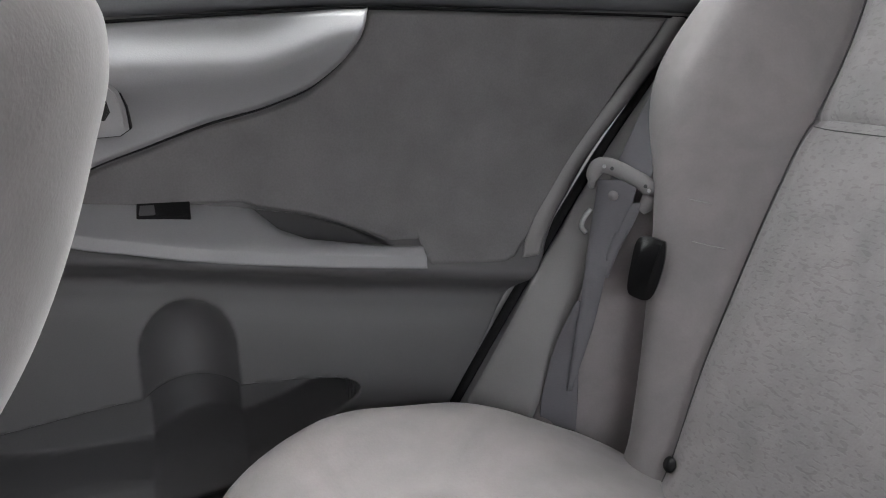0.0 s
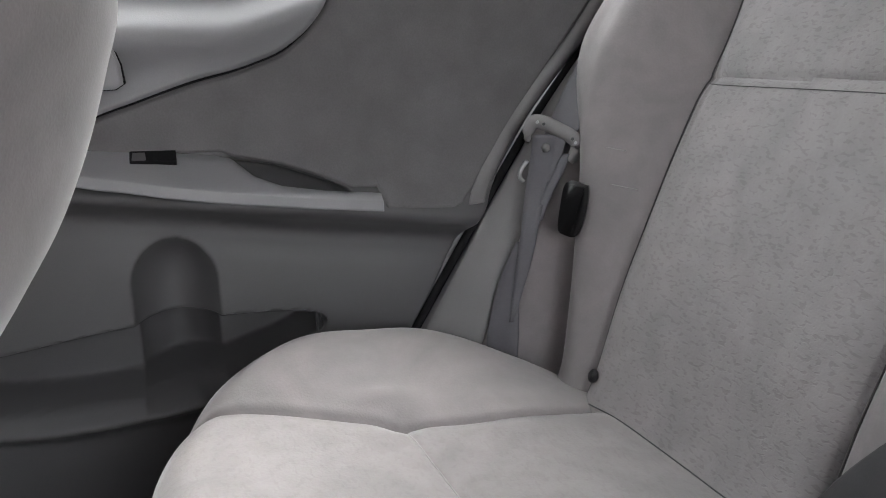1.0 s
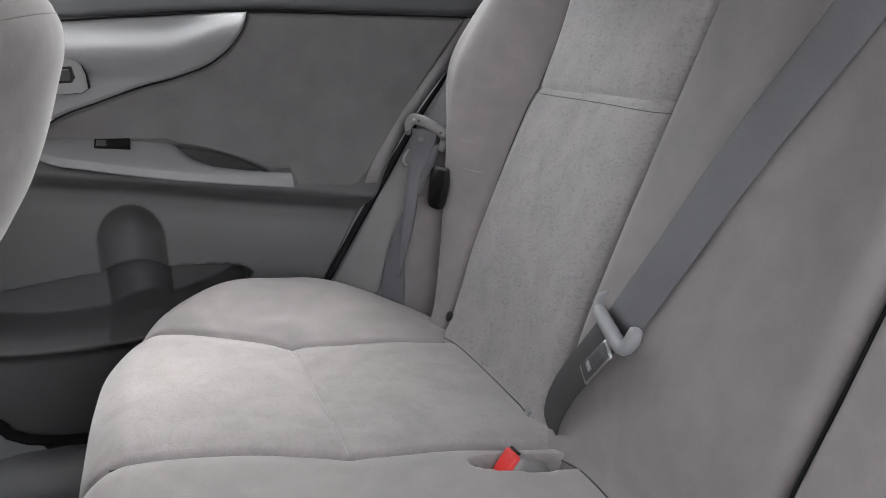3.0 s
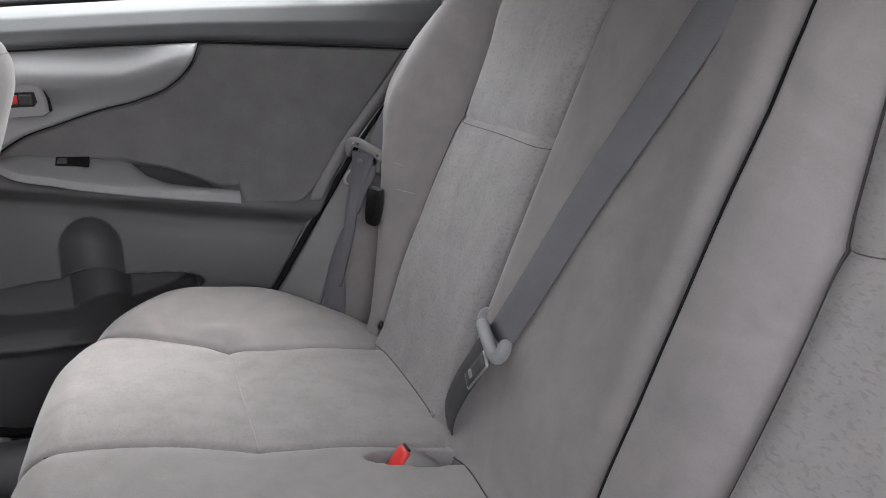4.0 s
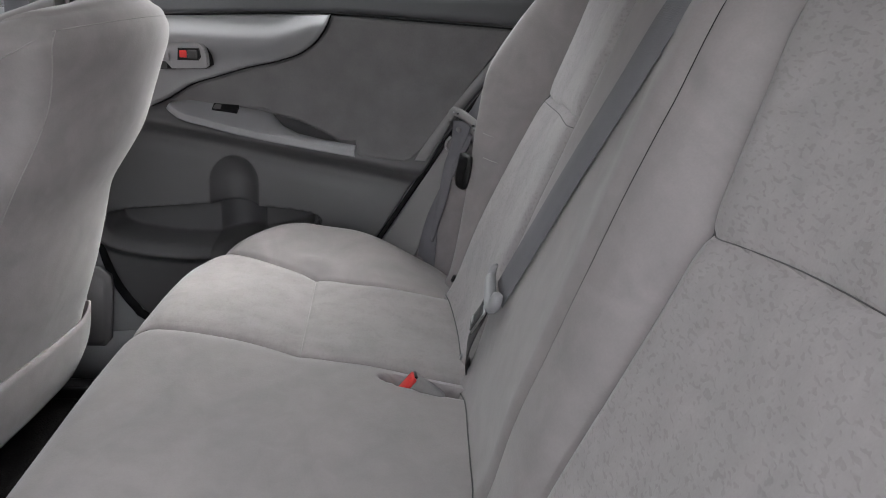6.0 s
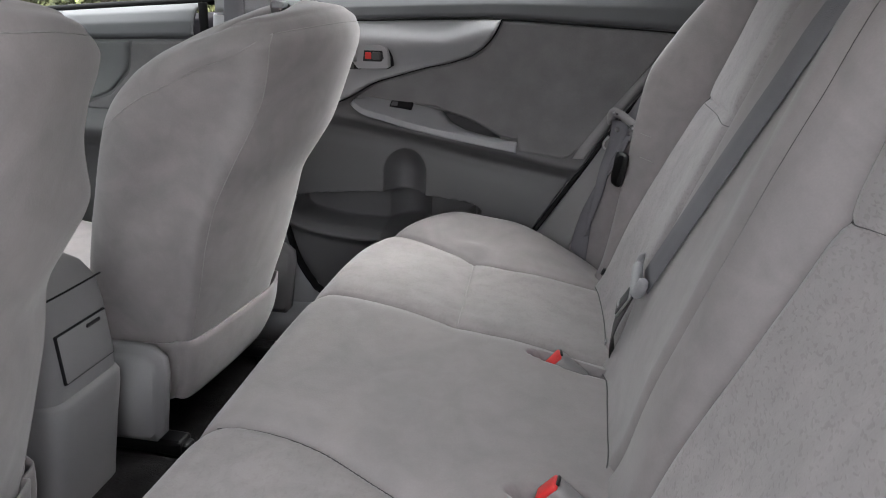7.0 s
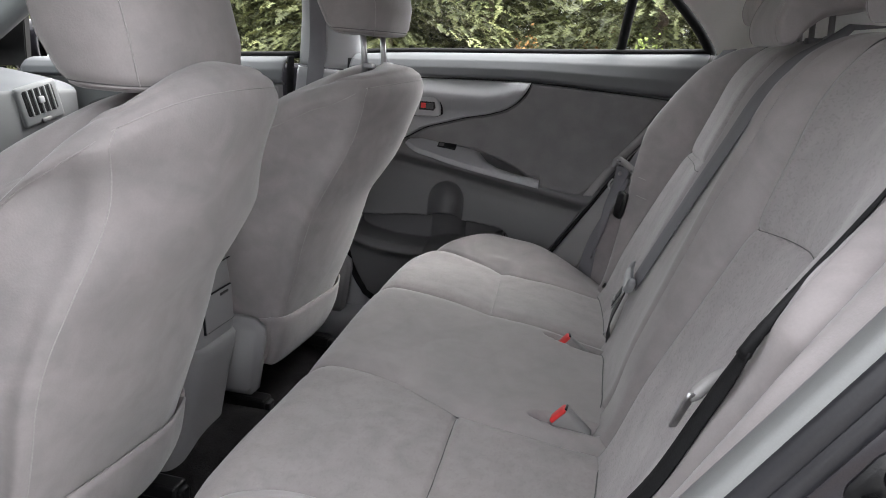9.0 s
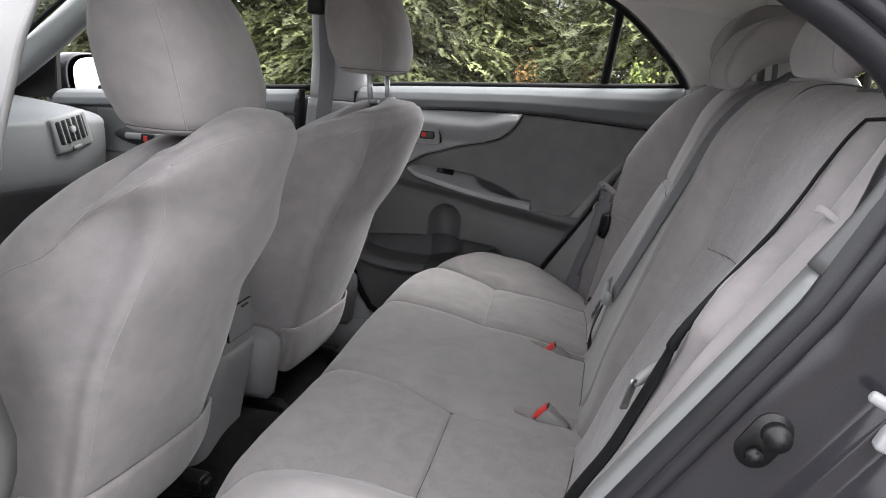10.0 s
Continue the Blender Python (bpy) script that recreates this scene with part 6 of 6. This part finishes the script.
def paving():
    xs, ys = np.linspace(-14, 14, 40), np.linspace(-14, 2.6, 30)
    X, Y = np.meshgrid(xs, ys, indexing="ij")
    ob = sheet("road", np.stack([X, Y, -0.36 + 0 * X], 2), CONCRETE, None, thick=0.04, flip=True)
    tagged(ob, "unseen concrete driveway, darkened to bounce less light", "driveway", kind="structure")


paving()


def spruce_meshes(seed, height):
    rng = random.Random(seed)
    V, F = [], []
    z = 0.25
    while z < height - 0.2:
        f = 1 - z / height
        reach = 0.35 + 0.34 * height * f * (0.8 + 0.4 * rng.random())
        for b in range(9):
            az = rng.random() * 2 * math.pi
            L = reach * (0.75 + 0.4 * rng.random())
            n = max(6, int(L * 21))
            for i in range(n):
                t = (i + rng.random()) / n
                r = L * (0.12 + 0.88 * t)
                drop = -0.28 * L * t * t + 0.16 * L * max(0, t - 0.7)
                side = (rng.random() - 0.5) * 0.55 * L * t * (1.25 - t)
                p = Vector((math.cos(az) * r - math.sin(az) * side, math.sin(az) * r + math.cos(az) * side, z + drop + (rng.random() - 0.6) * 0.10))
                d = Vector((math.cos(az) + (rng.random() - 0.5) * 1.5, math.sin(az) + (rng.random() - 0.5) * 1.5, -0.15 + (rng.random() - 0.5) * 0.7)).normalized()
                w = d.cross(Vector((rng.random() - 0.5, rng.random() - 0.5, 0.8))).normalized()
                ln, m = 0.10 + 0.12 * rng.random(), 6
                # a spray: needles on both sides of one twig
                k = len(V)
                V += [tuple(p + d * ln * q / m + Vector((0, 0, -0.25 * ln * (q / m) ** 2))) for q in range(m + 1)]
                for q in range(m):
                    e = (0.045 + 0.025 * rng.random()) * (1 - 0.5 * q / m)
                    c = Vector(V[k + q])
                    for sg in (1, -1):
                        V.append(tuple(c + (w * sg * 0.75 + d * 0.65) * e + Vector((0, 0, (rng.random() - 0.4) * 0.025))))
                        F.append([k + q, k + q + 1, len(V) - 1])
        z += 0.11 + 0.06 * rng.random()
    crown = bpy.data.meshes.new("crown")
    crown.from_pydata(V, [], F)
    crown.materials.append(NEEDLES)
    bm = bmesh.new()
    bmesh.ops.create_cone(bm, cap_ends=True, segments=12, radius1=0.022 * height, radius2=0.02, depth=height)
    bmesh.ops.translate(bm, vec=(0, 0, height / 2), verts=bm.verts)
    trunk = bpy.data.meshes.new("trunk")
    bm.to_mesh(trunk)
    bm.free()
    trunk.materials.append(BARK)
    return crown, trunk


KINDS = [spruce_meshes(3, 5.5), spruce_meshes(8, 7.0), spruce_meshes(21, 4.2)]


def spruce(kind, x, y, turn, scale):
    root = thing("spruce_tree", (x, y, -0.45), "green spruce tree with drooping branches beside the car", "tree", "spruces")
    for name, me in zip(("crown", "trunk"), KINDS[kind]):
        ob = new(name, me)
        ob.parent = root
    root.rotation_euler = (0, 0, radians(turn))
    root.scale = (scale, scale, scale)
    return root


for k, x, y, turn, sc in ((0, -6.2, 8.0, 20, 1.0), (1, -4.0, 9.2, 130, 1.0), (0, -2.7, 7.4, 220, 1.0), (2, -1.72, 8.6, 75, 1.15), (1, 2.3, 9.9, 10, 0.95), (2, 0.42, 8.2, 300, 1.25), (0, 3.2, 9.0, 160, 1.0), (1, -8.0, 9.5, 60, 1.0), (0, -11.0, 9.0, 280, 1.1), (1, 5.5, 10.0, 350, 1.0), (2, -3.3, 12.0, 15, 1.3), (2, 1.55, 10.2, 120, 1.35), (1, -14.0, 11.0, 100, 1.1), (0, -6.0, 12.5, 50, 1.2), (1, -8.8, 13.0, 200, 1.1), (0, -4.6, 15.0, 310, 1.2), (1, 4.2, 13.5, 240, 1.1), (0, 7.5, 12.0, 30, 1.2), (1, -11.5, 14.0, 150, 1.1), (1, -0.6, 13.0, 80, 1.0), (0, 0.9, 12.2, 190, 1.15), (1, -2.4, 11.2, 45, 0.95), (2, -5.3, 9.9, 140, 1.5), (0, 2.9, 12.6, 95, 1.2), (1, 6.6, 15.0, 15, 1.2), (2, -7.2, 10.6, 260, 1.5)):
    spruce(k, x, y, turn, sc)


def shrub(x, y, high, wide, mat, label, seed):
    """A low bush: thin stems and many small leaves with gaps between."""
    rng = random.Random(seed)
    root = thing("shrub", (x, y, -0.42), label, "shrub")
    V, F = [], []
    for b in range(70):
        az, lean = rng.random() * 6.283, rng.random() ** 0.6
        top = Vector((x + math.cos(az) * wide * lean, y + math.sin(az) * wide * lean, -0.42 + high * (1.05 - 0.45 * lean ** 2) * (0.7 + 0.35 * rng.random())))
        for i in range(34):
            t = 0.25 + 0.75 * rng.random()
            p = Vector((x, y, -0.42)).lerp(top, t) + Vector((rng.random() - 0.5, rng.random() - 0.5, rng.random() - 0.5)) * 0.22
            d = Vector((rng.random() - 0.5, rng.random() - 0.5, rng.random() - 0.3)).normalized() * (0.03 + 0.03 * rng.random())
            a = d.cross(Vector((rng.random() - 0.5, rng.random() - 0.5, rng.random() - 0.5))).normalized() * 0.014
            k = len(V)
            V += [tuple(p), tuple(p + d * 0.5 + a), tuple(p + d), tuple(p + d * 0.5 - a)]
            F.append([k, k + 1, k + 2, k + 3])
    put("leaves", V, F, mat, root, smooth=False)
    for b in range(5):
        az = b * 1.3
        tube("stem", [(x, y, -0.45), (x + math.cos(az) * wide * 0.3, y + math.sin(az) * wide * 0.3, -0.42 + high * 0.7)], 0.012, BARK, root, n=6)
    return root


shrub(-1.02, 7.0, 1.36, 0.30, RUST, "rust brown autumn shrub below the spruces", 5)
shrub(-0.35, 7.8, 1.34, 0.28, RUST, "rust brown autumn shrub below the spruces", 9)
shrub(0.22, 6.5, 1.48, 0.22, LIME, "light green young shrub beside the spruces", 14)


def house():
    root = thing("white_house", (-1.2, 26, -0.42), "white clapboard house behind the spruces", "house")
    part("wall", box((9, 6, 6.5), (-1.2, 27, 2.8), 0), SIDING, root)
    bm = bmesh.new()
    bmesh.ops.create_cone(bm, cap_ends=True, segments=4, radius1=7.6, radius2=0.6, depth=2.6)
    bmesh.ops.transform(bm, matrix=pose(-1.2, 27, 7.3, 0, 0, 45), verts=bm.verts)
    part("roof", bm, ROOF, root)
    for x in (-4.2, -2.4, -0.6, 1.2):
        for z in (1.6, 4.2):
            w = part("window", box((1.0, 0.12, 1.5), (x, 23.98, z), 0.02), SIDING, root, "white window frame")
            part("pane", box((0.84, 0.05, 1.3), (x, 23.90, z), 0.01), DARK, w, "dark window pane")
    return root


house()
